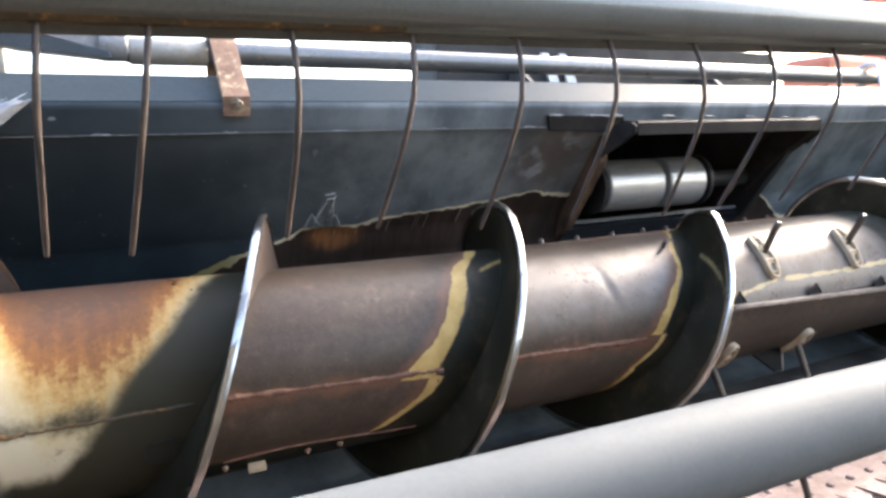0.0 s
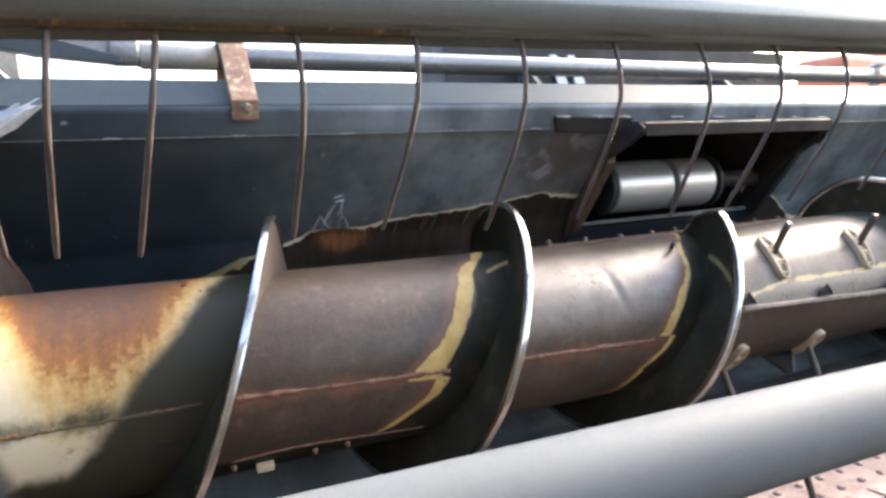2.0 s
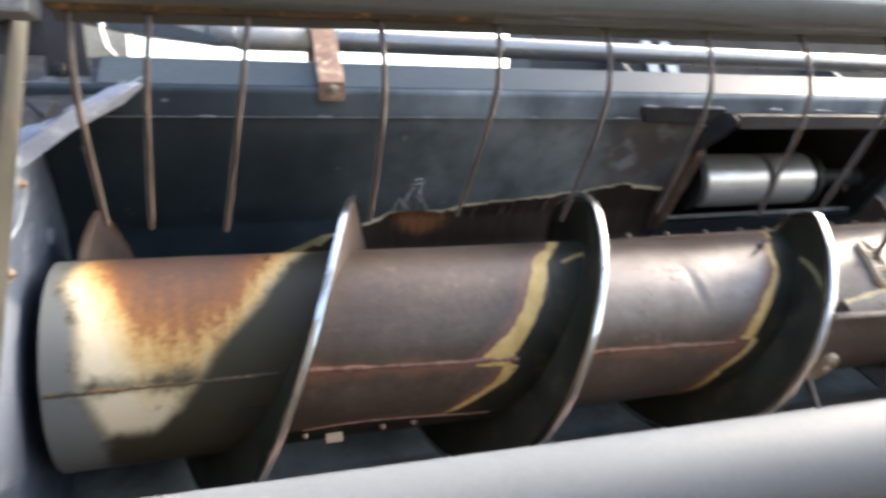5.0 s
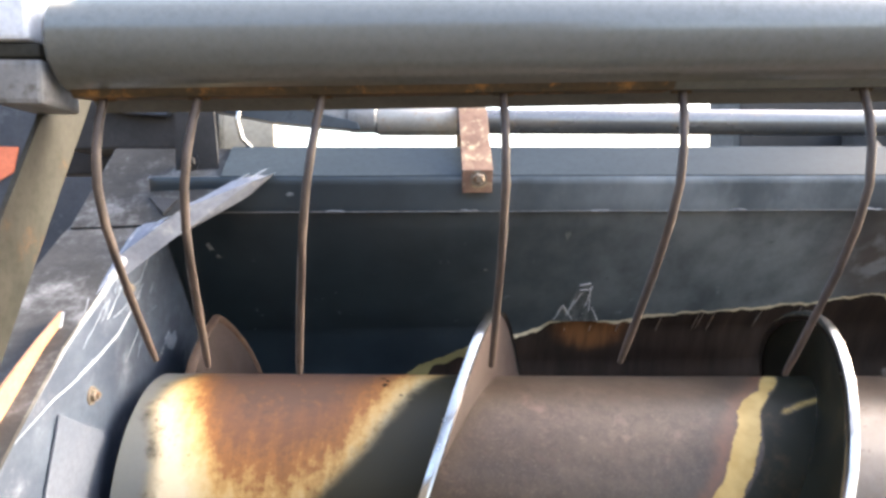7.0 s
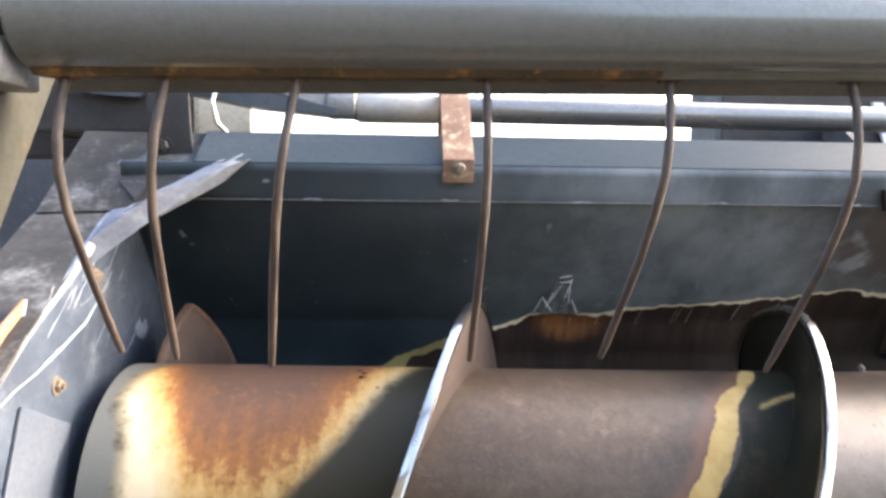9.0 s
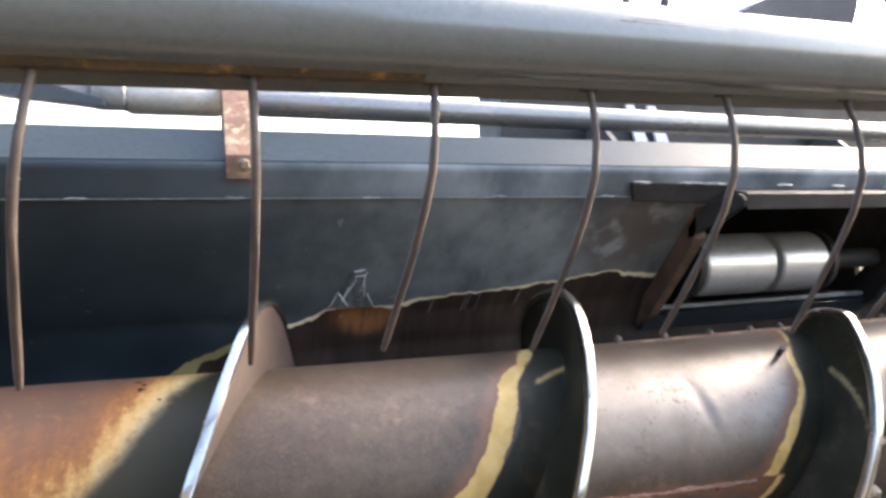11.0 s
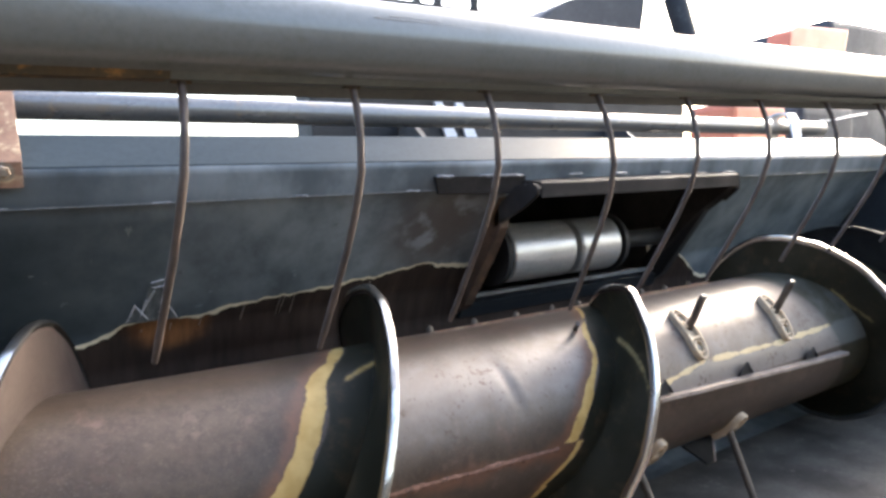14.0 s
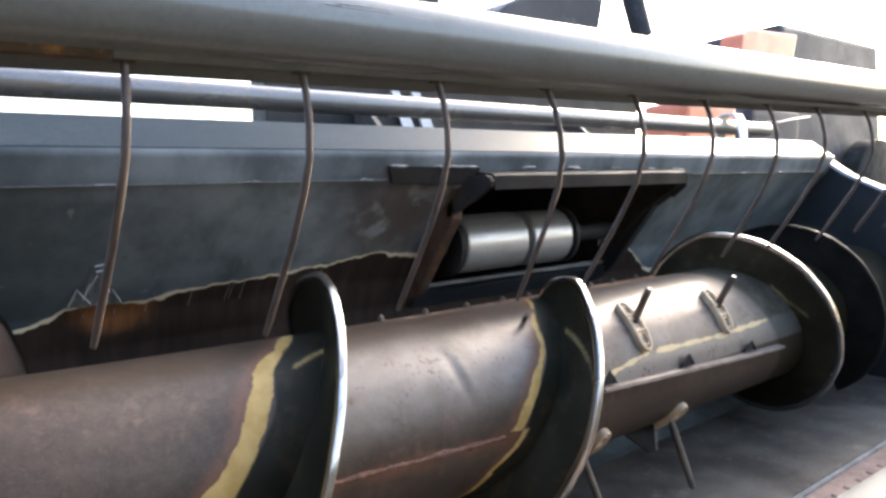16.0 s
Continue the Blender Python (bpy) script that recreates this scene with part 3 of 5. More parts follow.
rng = random.Random(11)
for x in (1.30, 1.56, 1.82, 2.095, 2.37, 3.75, 4.02, 4.3):
    under(part("weld_bead", bm_bead((x - 0.018, 1.570, WELD_Z), (x + 0.018, 1.570, WELD_Z), 0.0028, rng), M["weld"], None, "", True), header)

def on_slope(x, z, off=0.0):
    """A point on the sloping sheet, off metres in front of it."""
    return Vector((x, 1.575 + (WELD_Z - z) * 0.824 - off * 0.77 + 0.003 * math.sin(x * 3.1 + z * 5), z - off * 0.636))


# peeled flake of paint over the torn line, and drips under it
outline = [(1.772, 0.985), (1.790, 1.020), (1.802, 1.012), (1.812, 1.060), (1.836, 1.064), (1.838, 1.030), (1.850, 1.008), (1.868, 0.984)]
under(part("paint_flake", bm_extrude([on_slope(x, z, 0.002 + 0.05 * max(0, z - 1.02) ** 1.2) for x, z in ((1.822 + (px - 1.822) * 1.2, 0.984 + (pz - 0.984) * 1.2) for px, pz in outline)], (0, -0.001, 0.0)), M["flake"], None, "loose peeled flake of blue paint"), header)
lines = [((1.790, 1.022), (1.778, 0.99)), ((1.792, 1.018), (1.812, 0.992)), ((1.814, 1.062), (1.834, 1.066)), ((1.816, 1.052), (1.833, 1.054)), ((1.837, 1.060), (1.832, 1.02)), ((1.834, 1.056), (1.841, 1.01)), ((1.820, 1.046), (1.803, 1.01)), ((1.845, 1.016), (1.862, 0.988)), ((1.808, 1.03), (1.80, 1.0))]
for a, b in lines:
    under(part("paint_edge", bm_tube([on_slope(1.822 + (p[0] - 1.822) * 1.2, 0.984 + (p[1] - 0.984) * 1.2, 0.005) for p in (a, b)], 0.0011, 6), M["pale"]), header)
for x, z0, z1 in ((2.02, 0.995, 0.925), (2.105, 1.002, 0.935), (2.115, 1.002, 0.955), (2.14, 1.003, 0.90), (1.80, 0.965, 0.90), (1.86, 0.972, 0.915), (1.925, 0.978, 0.93), (2.25, 1.008, 0.965), (2.34, 1.015, 0.96)):
    under(part("paint_drip", bm_tube([on_slope(x, z0, 0.001), on_slope(x - 0.004, (z0 + z1) / 2, 0.001), on_slope(x - 0.006, z1, 0.001)], 0.0014, 6, None, [0.001, 0.0018, 0.0008]), M["drip"]), header)

# small scuffs and specks in the sheet's paint: x, z, half width, half height
SCUFFS = [(1.766, 1.187, 0.007, 0.014), (1.507, 1.130, 0.003, 0.005), (1.524, 1.130, 0.003, 0.004), (1.868, 1.090, 0.012, 0.005), (1.038, 1.165, 0.012, 0.012), (1.05, 1.145, 0.010, 0.005), (1.604, 1.112, 0.005, 0.004), (1.703, 1.130, 0.003, 0.006), (1.964, 1.147, 0.008, 0.003), (1.10, 1.02, 0.004, 0.003), (1.28, 1.06, 0.003, 0.002), (2.20, 1.17, 0.010, 0.004)]
for x, z, w, h in SCUFFS:
    pts = [(x + w * (0.6 + 0.4 * math.sin(2 * a + x * 40)) * math.cos(a), z + h * (0.6 + 0.4 * math.cos(3 * a + x * 31)) * math.sin(a)) for a in [2 * math.pi * k / 8 for k in range(8)]]
    under(part("scuff", bm_extrude([on_slope(px, pz, 0.0004) for px, pz in pts], (0, -0.0005, -0.0003)), M["flake"]), header)

# lip plates over the feeder mouth
under(part("lip_plate", bm_extrude([(2.42, 1.558, 1.268), (2.435, 1.571, 1.226), (2.70, 1.573, 1.216), (2.70, 1.560, 1.262)], (0, -0.008, 0), 0.002), M["lip"], None, "short dark plate welded beside the mouth"), header)
under(part("lip_angle", bm_prism_x([(1.565, 1.252), (1.49, 1.245), (1.484, 1.240), (1.484, 1.205), (1.490, 1.205), (1.492, 1.237), (1.57, 1.243)], 2.69, 3.515, 0.001), M["lip"], None, "bent dark angle over the feeder mouth"), header)
under(part("lip_end", bm_extrude([(3.51, 1.484, 1.245), (3.51, 1.57, 1.25), (3.51, 1.60, 1.185), (3.51, 1.53, 1.160), (3.51, 1.484, 1.195)], (0.008, 0, 0), 0.001), M["lip"]), header)
for x0, x1 in ((2.425, 2.475), (2.55, 2.69), (2.85, 2.90), (3.03, 3.08), (3.22, 3.27), (3.40, 3.44), (3.53, 3.60)):
    under(part("weld_bead", bm_bead((x0, 1.552, 1.268 - 0.014 * (x0 - 2.42)), (x1, 1.552, 1.268 - 0.014 * (x1 - 2.42)), 0.0034, rng), M["weld"], None, "", True), header)
# side posts of the mouth: flat bars standing out of the slope, round at the head
def post(x, mat, label):
    pts = [(x, 1.60, 1.13), (x, 1.78, 0.905), (x, 1.86, 0.86), (x, 1.86, 0.95), (x, 1.66, 1.20), (x, 1.60, 1.226)]
    under(part("mouth_post", bm_extrude(pts, (0.03, 0, 0), 0.002), mat, None, label), header)


post(2.645, M["rust_dark"], "brown rusted edge bar beside the feeder mouth")
post(3.50, M["black"], "black edge bar beside the feeder mouth")
under(part("mouth_web", bm_extrude([(3.478, 1.49, 1.240), (3.478, 1.60, 1.238), (3.478, 1.69, 1.17), (3.478, 1.80, 1.02), (3.478, 1.76, 0.99), (3.478, 1.62, 1.12), (3.478, 1.515, 1.185), (3.478, 1.49, 1.205)], (0.05, 0, 0), 0.003), M["lip"], None, "dark folded corner under the lip"), header)
tab = [(1.452, 1.212), (1.449, 1.226), (1.456, 1.237), (1.468, 1.241), (1.53, 1.238), (1.585, 1.205), (1.63, 1.16), (1.63, 1.125), (1.575, 1.155), (1.505, 1.182)]
under(part("round_tab", bm_extrude([(2.645, y, z) for y, z in tab], (0.012, 0, 0), 0.002), M["lip"], None, "round-headed brown plate standing out beside the mouth"), header)
under(part("mouth_sill", bm_prism_x([(1.80, 0.905), (1.83, 0.915), (1.95, 0.915), (1.95, 0.86), (1.83, 0.86), (1.815, 0.885)], OPEN_X0, OPEN_X1, 0.002), M["blue_shaded"], None, "dark sill of the feeder mouth"), header)
under(part("sill_edge", bm_box(OPEN_X0 + 0.01, OPEN_X1 - 0.01, 1.812, 1.836, 0.917, 0.928, 0.002), M["grey_part"], None, "worn grey edge of the sill"), header)

# end sheets with an outward flange along the sloping edge
END = [(1.845, 1.30), (1.64, 1.30), (1.51, 1.21), (1.219, 1.078), (1.099, 0.99), (0.95, 0.86), (0.86, 0.56), (0.90, 0.30), (1.845, 0.30)]
END_LEFT = [(1.845, 1.30), (1.68, 1.285), (1.594, 1.243), (1.478, 1.187), (1.34, 1.104), (1.224, 1.039), (1.11, 0.955), (0.96, 0.83), (0.86, 0.56), (0.90, 0.30), (1.845, 0.30)]
end_left = under(part("end_sheet", bm_prism_x(END_LEFT, X_LEFT - 0.006, X_LEFT, 0.0), M["blue_scuffed"], None, "scuffed blue end sheet with pale scratches"), header)
end_right = under(part("end_sheet", bm_prism_x(END, X_RIGHT, X_RIGHT + 0.006, 0.0), M["blue_shaded"], None, "dark blue end sheet"), header)
for x0, x1, mt, edge in ((X_LEFT - 0.13, X_LEFT + 0.003, M["dusty_black"], [(y, z + 0.001) for y, z in END_LEFT[1:8]]), (X_RIGHT - 0.003, X_RIGHT + 0.12, M["blue_scuffed"], [(y, z + 0.001) for y, z in END[1:6]])):
    under(part("end_flange", bm_prism_x(edge + [(y - 0.003, z + 0.006) for y, z in edge[::-1]], x0, x1, 0.001), mt, None, "scuffed folded edge of the end sheet"), header)
for y, z in ((1.436, 1.103), (1.302, 0.952)):
    under(part("bolt", bm_hex_bolt((X_LEFT, y, z), (1, 0, 0), 0.010, 0.009), M["zinc"]), header)
under(part("grey_plate", bm_extrude([(X_LEFT + 0.002, 1.20, 0.952), (X_LEFT + 0.002, 1.335, 0.883), (X_LEFT + 0.002, 1.245, 0.60), (X_LEFT + 0.002, 1.075, 0.65)], (0.003, 0, 0), 0.0005), M["sticker"], None, "plain grey-blue plate on the end sheet"), header)
# scratches down to bright metal on the end sheet, and its rusty bent lip
rs = random.Random(17)
marks = [((1.40, 1.10), (1.47, 1.16)), ((1.42, 1.13), (1.50, 1.175)), ((1.36, 1.06), (1.44, 1.13)), ((1.47, 1.09), (1.53, 1.15)), ((1.28, 1.03), (1.36, 1.09))]
marks += [((y, z), (y + rs.uniform(0.02, 0.06), z + rs.uniform(0.005, 0.05))) for y, z in ((rs.uniform(1.25, 1.60), rs.uniform(0.92, 1.10)) for _ in range(14))]
# one long crooked scratch, and a bare chip near the auger
crooked = [(1.503, 1.105), (1.46, 1.07), (1.399, 1.031), (1.313, 1.003), (1.25, 0.985), (1.196, 0.975), (1.103, 0.945)]
under(part("scratch", bm_tube([(X_LEFT + 0.0005, y, z) for y, z in crooked], 0.002, 6, None, [0.0006, 0.0014, 0.0020, 0.0022, 0.0012, 0.0012, 0.0005]), M["scratch"], None, "", True), header)
under(part("paint_chip", bm_extrude([(X_LEFT - 0.0005, y, z) for y, z in ((1.60, 0.985), (1.622, 0.997), (1.634, 0.985), (1.655, 0.992), (1.662, 0.972), (1.640, 0.955), (1.618, 0.962))], (0.0025, 0, 0), 0.0), M["scratch"], None, "bare pale paint chip"), header)
for (ya, za), (yb, zb) in marks:
    n = 8
    pts = [(X_LEFT + 0.0003, ya + (yb - ya) * k / n + rs.uniform(-0.0012, 0.0012), za + (zb - za) * k / n + rs.uniform(-0.0012, 0.0012)) for k in range(n + 1)]
    under(part("scratch", bm_tube(pts, 0.001, 6, None, [rs.uniform(0.0002, 0.0010) for _ in pts]), M["scratch"]), header)
under(part("bent_lip", bm_extrude([(0.928, 1.268, 1.088), (0.926, 1.20, 1.052), (0.924, 1.13, 1.012), (0.924, 1.07, 0.97), (0.926, 1.10, 0.955), (0.930, 1.209, 0.972), (0.930, 1.235, 1.02)], (0.005, 0, 0), 0.001), M["lip_rust"], None, "bent worn lip with bare orange primer"), header)
under(part("lip_edge", bm_tube([(0.934, 1.268, 1.087), (0.936, 1.236, 1.022), (0.938, 1.21, 0.978)], 0.003, 8, None, [0.0015, 0.0035, 0.002]), M["scratch"], None, "bright edge of the bent lip", True), header)
fold = [(1.594, 1.243), (1.53, 1.213), (1.478, 1.187), (1.41, 1.146), (1.34, 1.104), (1.28, 1.07), (1.224, 1.039), (1.13, 0.97)]
under(part("pale_fold", bm_tube([(X_LEFT - 0.001, y, z) for y, z in fold], 0.005, 10, None, [0.004, 0.009, 0.011, 0.010, 0.008, 0.006, 0.005, 0.003]), M["scraped"], None, "worn pale fold of the end sheet", True), header)
# Pale bead in place of the glare along the right sheet's sunlit edge.
under(part("pale_fold", bm_tube([(X_RIGHT - 0.002, y, z + 0.004) for y, z in ((1.655, 1.325), (1.60, 1.285), (1.51, 1.222), (1.36, 1.15), (1.219, 1.085), (1.099, 0.995))], 0.008, 10), M["pale"], None, "pale bead painted in for the sunlit edge of the end sheet", True), header)
# corner gusset between rail and end sheet
def corner_gusset():
    top = [(0.957, 1.506, 1.215), (1.0, 1.504, 1.221), (1.12, 1.572, 1.306), (1.160, 1.560, 1.309), (1.172, 1.548, 1.304), (1.192, 1.541, 1.310), (1.180, 1.520, 1.302), (1.160, 1.501, 1.293), (1.045, 1.450, 1.240), (0.957, 1.415, 1.165)]
    bm = bmesh.new()
    hi = [bm.verts.new(p) for p in top]
    lo = [bm.verts.new((x - 0.6 * max(0.0, x - 1.12), y + 0.006 + 0.4 * max(0.0, x - 1.12), z - 0.040 + 0.10 * max(0.0, x - 1.10))) for x, y, z in top]
    n = len(top)
    for i in range(n):
        bm.faces.new((hi[i], hi[(i + 1) % n], lo[(i + 1) % n], lo[i]))
    bm.faces.new(hi)
    bm.faces.new(lo[::-1])
    bmesh.ops.triangulate(bm, faces=[f for f in bm.faces if len(f.verts) > 4])
    bmesh.ops.recalc_face_normals(bm, faces=bm.faces)
    return bm


under(part("corner_gusset", corner_gusset(), M["gusset"], None, "scraped blue corner gusset"), header)
# scrapes across the gusset and the corner plate
for k in range(16):
    u, v, reach = rs.uniform(0.05, 0.9), rs.uniform(0.0, 1.0), rs.uniform(0.02, 0.07)
    a = Vector((0.96, 1.425, 1.1755)).lerp(Vector((1.165, 1.510, 1.2985)), u).lerp(Vector((0.96, 1.500, 1.2145)).lerp(Vector((1.13, 1.565, 1.3085)), u), 0.15 + 0.7 * v)
    d = Vector((0.205, 0.075 + rs.uniform(-0.04, 0.04), 0.118)).normalized() * reach
    pts = [a + d * (i / 6) + Vector((0, rs.uniform(-0.002, 0.002), rs.uniform(-0.001, 0.001))) for i in range(7)]
    under(part("scratch", bm_tube([tuple(p) for p in pts], 0.001, 6, None, [0.0003] + [rs.uniform(0.0006, 0.0020) for _ in range(5)] + [0.0003]), M["scratch"]), header)

under(part("slit", bm_extrude([(0.955, 1.545, 1.259), (1.010, 1.54, 1.256), (0.992, 1.515, 1.229)], (0, -0.003, 0.006), 0.0), M["black"], None, "dark torn slit"), header)

# ---- pipe along the back of the rail, its straps and end fittings ----
pipe = thing("hydraulic_pipe", "worn grey steel pipe along the rail with rusty straps", "pipe", (2.8, 1.72, 1.369))
under(part("pipe_run", bm_tube([(1.37 + 0.1 * i, 1.72, 1.432 - 0.0004 * i) for i in range(32)], 0.0275, 24), M["pipe"], None, "", True), pipe)
under(part("pipe_end", bm_tube([(1.375, 1.72, 1.431), (1.38, 1.72, 1.431), (1.54, 1.72, 1.431), (1.545, 1.72, 1.431)], 0.031, 20, None, [0.028, 0.031, 0.031, 0.028]), M["pipe_rusty"], None, "rust-flecked thick pipe end", True), pipe)
under(part("pipe_sleeve", bm_tube([(1.315, 1.72, 1.44), (1.32, 1.72, 1.44), (1.37, 1.72, 1.44), (1.374, 1.72, 1.44)], 0.034, 20, None, [0.031, 0.034, 0.034, 0.030]), M["grey_part"], None, "pale painted sleeve", True), pipe)
under(part("pale_bracket", bm_extrude([(1.335, 1.70, 1.425), (1.335, 1.70, 1.484), (1.06, 1.70, 1.505), (1.06, 1.70, 1.485), (1.22, 1.70, 1.455)], (0, 0.05, 0), 0.002), M["grey_part"], None, "pale painted bracket beside the pipe"), pipe)
under(part("pipe_taper", bm_extrude([(1.34, 1.688, 1.408), (1.335, 1.688, 1.426), (1.20, 1.688, 1.455), (1.04, 1.688, 1.488), (1.02, 1.688, 1.452), (1.16, 1.688, 1.425)], (0, 0.055, 0), 0.003), M["blue"], None, "tapered dark blue bracket"), pipe)


def strap(x, mat, name="strap"):
    prof = [(1.668, 1.466), (1.72, 1.470), (1.75, 1.462), (1.75, 1.37), (1.745, 1.37), (1.745, 1.456), (1.72, 1.464), (1.676, 1.456), (1.546, 1.312), (1.553, 1.272), (1.548, 1.271), (1.539, 1.314)]
    s = under(part(name, bm_prism_x(prof, x, x + 0.058, 0.0008), mat, None, "rusty bent flat strap"), pipe)
    return s


strap(1.546, M["rust"])
hook = [(1.676, 1.472), (1.72, 1.476), (1.752, 1.466), (1.752, 1.37), (1.746, 1.37), (1.746, 1.460), (1.72, 1.470), (1.682, 1.466), (1.668, 1.44), (1.655, 1.372), (1.649, 1.372), (1.660, 1.445)]
under(part("strap", bm_prism_x(hook, 4.13, 4.19, 0.0008), M["pale"], None, "pale painted hook strap"), pipe)
under(part("wire", bm_tube([(4.46, 1.72, 1.452), (4.57, 1.715, 1.458), (4.72, 1.72, 1.478), (4.86, 1.72, 1.492)], 0.003, 8), M["pale"], None, "thin pale wire", True), pipe)
under(part("bolt", bm_hex_bolt((1.577, 1.542, 1.298), (0, -0.97, -0.2), 0.011, 0.010), M["zinc"]), pipe)
under(part("end_bracket", bm_extrude([(0.985, 1.60, 1.30), (0.985, 1.60, 1.47), (1.06, 1.60, 1.47), (1.07, 1.60, 1.30)], (0, 0.008, 0), 0.001), M["black"], None, "black upright bracket plate"), pipe)
under(part("bolt", bm_hex_bolt((1.013, 1.60, 1.335), (0, -1, 0), 0.013, 0.012), M["black"]), pipe)

# ---- feeder house behind the mouth ----
feeder = thing("feeder_house", "dark steel feeder house with a bright worn drum", "feeder house", (3.1, 2.3, 0.0))
for x in (2.62, 3.535):
    under(part("side_plate", bm_prism_x([(1.87, 0.70), (1.87, 1.00), (1.64, 1.225), (1.71, 1.225), (2.05, 1.50), (2.9, 1.80), (2.9, 0.70)], x, x + 0.018, 0.002), M["feeder"]), feeder)
under(part("roof_plate", bm_prism_x([(1.60, 1.215), (1.60, 1.226), (2.9, 1.50), (2.9, 1.485)], 2.62, 3.64, 0.001), M["feeder"]), feeder)
under(part("front_frame", bm_box(2.335, 4.02, 2.06, 2.10, 1.28, 1.56, 0.004), M["black"]), feeder)
under(part("inner_floor", bm_box(2.62, 3.64, 1.96, 2.9, 0.70, 0.72), M["feeder"]), feeder)
under(part("inner_back", bm_box(2.62, 3.64, 2.88, 2.9, 0.7, 1.8), M["feeder"]), feeder)
for x0, x1 in ((2.765, 3.005), (3.03, 3.20)):
    under(part("drum_shell", bm_tube([(x0, 1.77, 1.043), (x0 + 0.005, 1.77, 1.043), (x1 - 0.005, 1.77, 1.043), (x1, 1.77, 1.043)], 0.086, 40, None, [0.081, 0.086, 0.086, 0.081]), M["drum"], None, "bright polished drum shell", True), feeder)
under(part("drum_shaft", bm_tube([(2.67, 1.77, 1.043), (3.60, 1.77, 1.043)], 0.03, 20), M["black"], None, "", True), feeder)
under(part("drum_flange", bm_tube([(2.735, 1.77, 1.043), (2.752, 1.77, 1.043)], 0.092, 36), M["black"], None, "", True), feeder)
under(part("drum_flange", bm_tube([(3.212, 1.77, 1.043), (3.226, 1.77, 1.043)], 0.092, 36), M["black"], None, "", True), feeder)
under(part("leg", bm_box(3.0, 3.4, 2.86, 3.0, 0.0, 0.75, 0.01), M["black"]), feeder)
# Pale bars stand for slanted gaps where brightness shows through.
for x in (2.80, 2.88):
    under(part("light_gap_bar", bm_extrude([(x, 2.045, 1.38), (x + 0.05, 2.045, 1.38), (x - 0.02, 2.045, 1.52), (x - 0.05, 2.045, 1.52)], (0, 0.01, 0), 0.001), M["pale"], None, "pale slanted bar in place of a bright gap"), feeder)

# ---- the auger ----
auger = thing("auger", "crop auger with brown worn tube, dark flights and cream finger guides", "auger", (2.8, AY, 0.36))


def helix_x(turn):
    """Where along x the left-hand flight runs at a turn in degrees (0: facing front, 90: on top)."""
    return float(np.interp(turn, [-720, -250, -120, 0, 360, 720, 1080], [0.25, 1.022, 1.225, 1.42, 2.008, 2.645, 3.28])) + 0.028 * math.sin(radians(turn)) - 0.045 * math.exp(-((turn - 500) / 36) ** 2) - 0.018 * math.exp(-((turn - 855) / 36) ** 2)


def helix_right(turn):
    return float(np.interp(turn, [-420, -360, -200, -10, 0, 90, 170], [4.22, 4.17, 4.06, 3.850, 3.832, 3.660, 3.545]))


def axis_z(x):
    """Height of the auger's axis, a little higher at its worn end."""
    return AZ + max(0.0, 0.0165 * (2.53 - x))


def on_tube(x, deg, r=TUBE_R):
    return Vector((x, AY - r * math.cos(radians(deg)), axis_z(x) + r * math.sin(radians(deg))))


def seam_deg(x):
    return float(np.interp(x, [1.0, 1.46, 1.9, 2.12, 2.55], [2.8, 3.0, -2.0, -3.0, -7.0]))


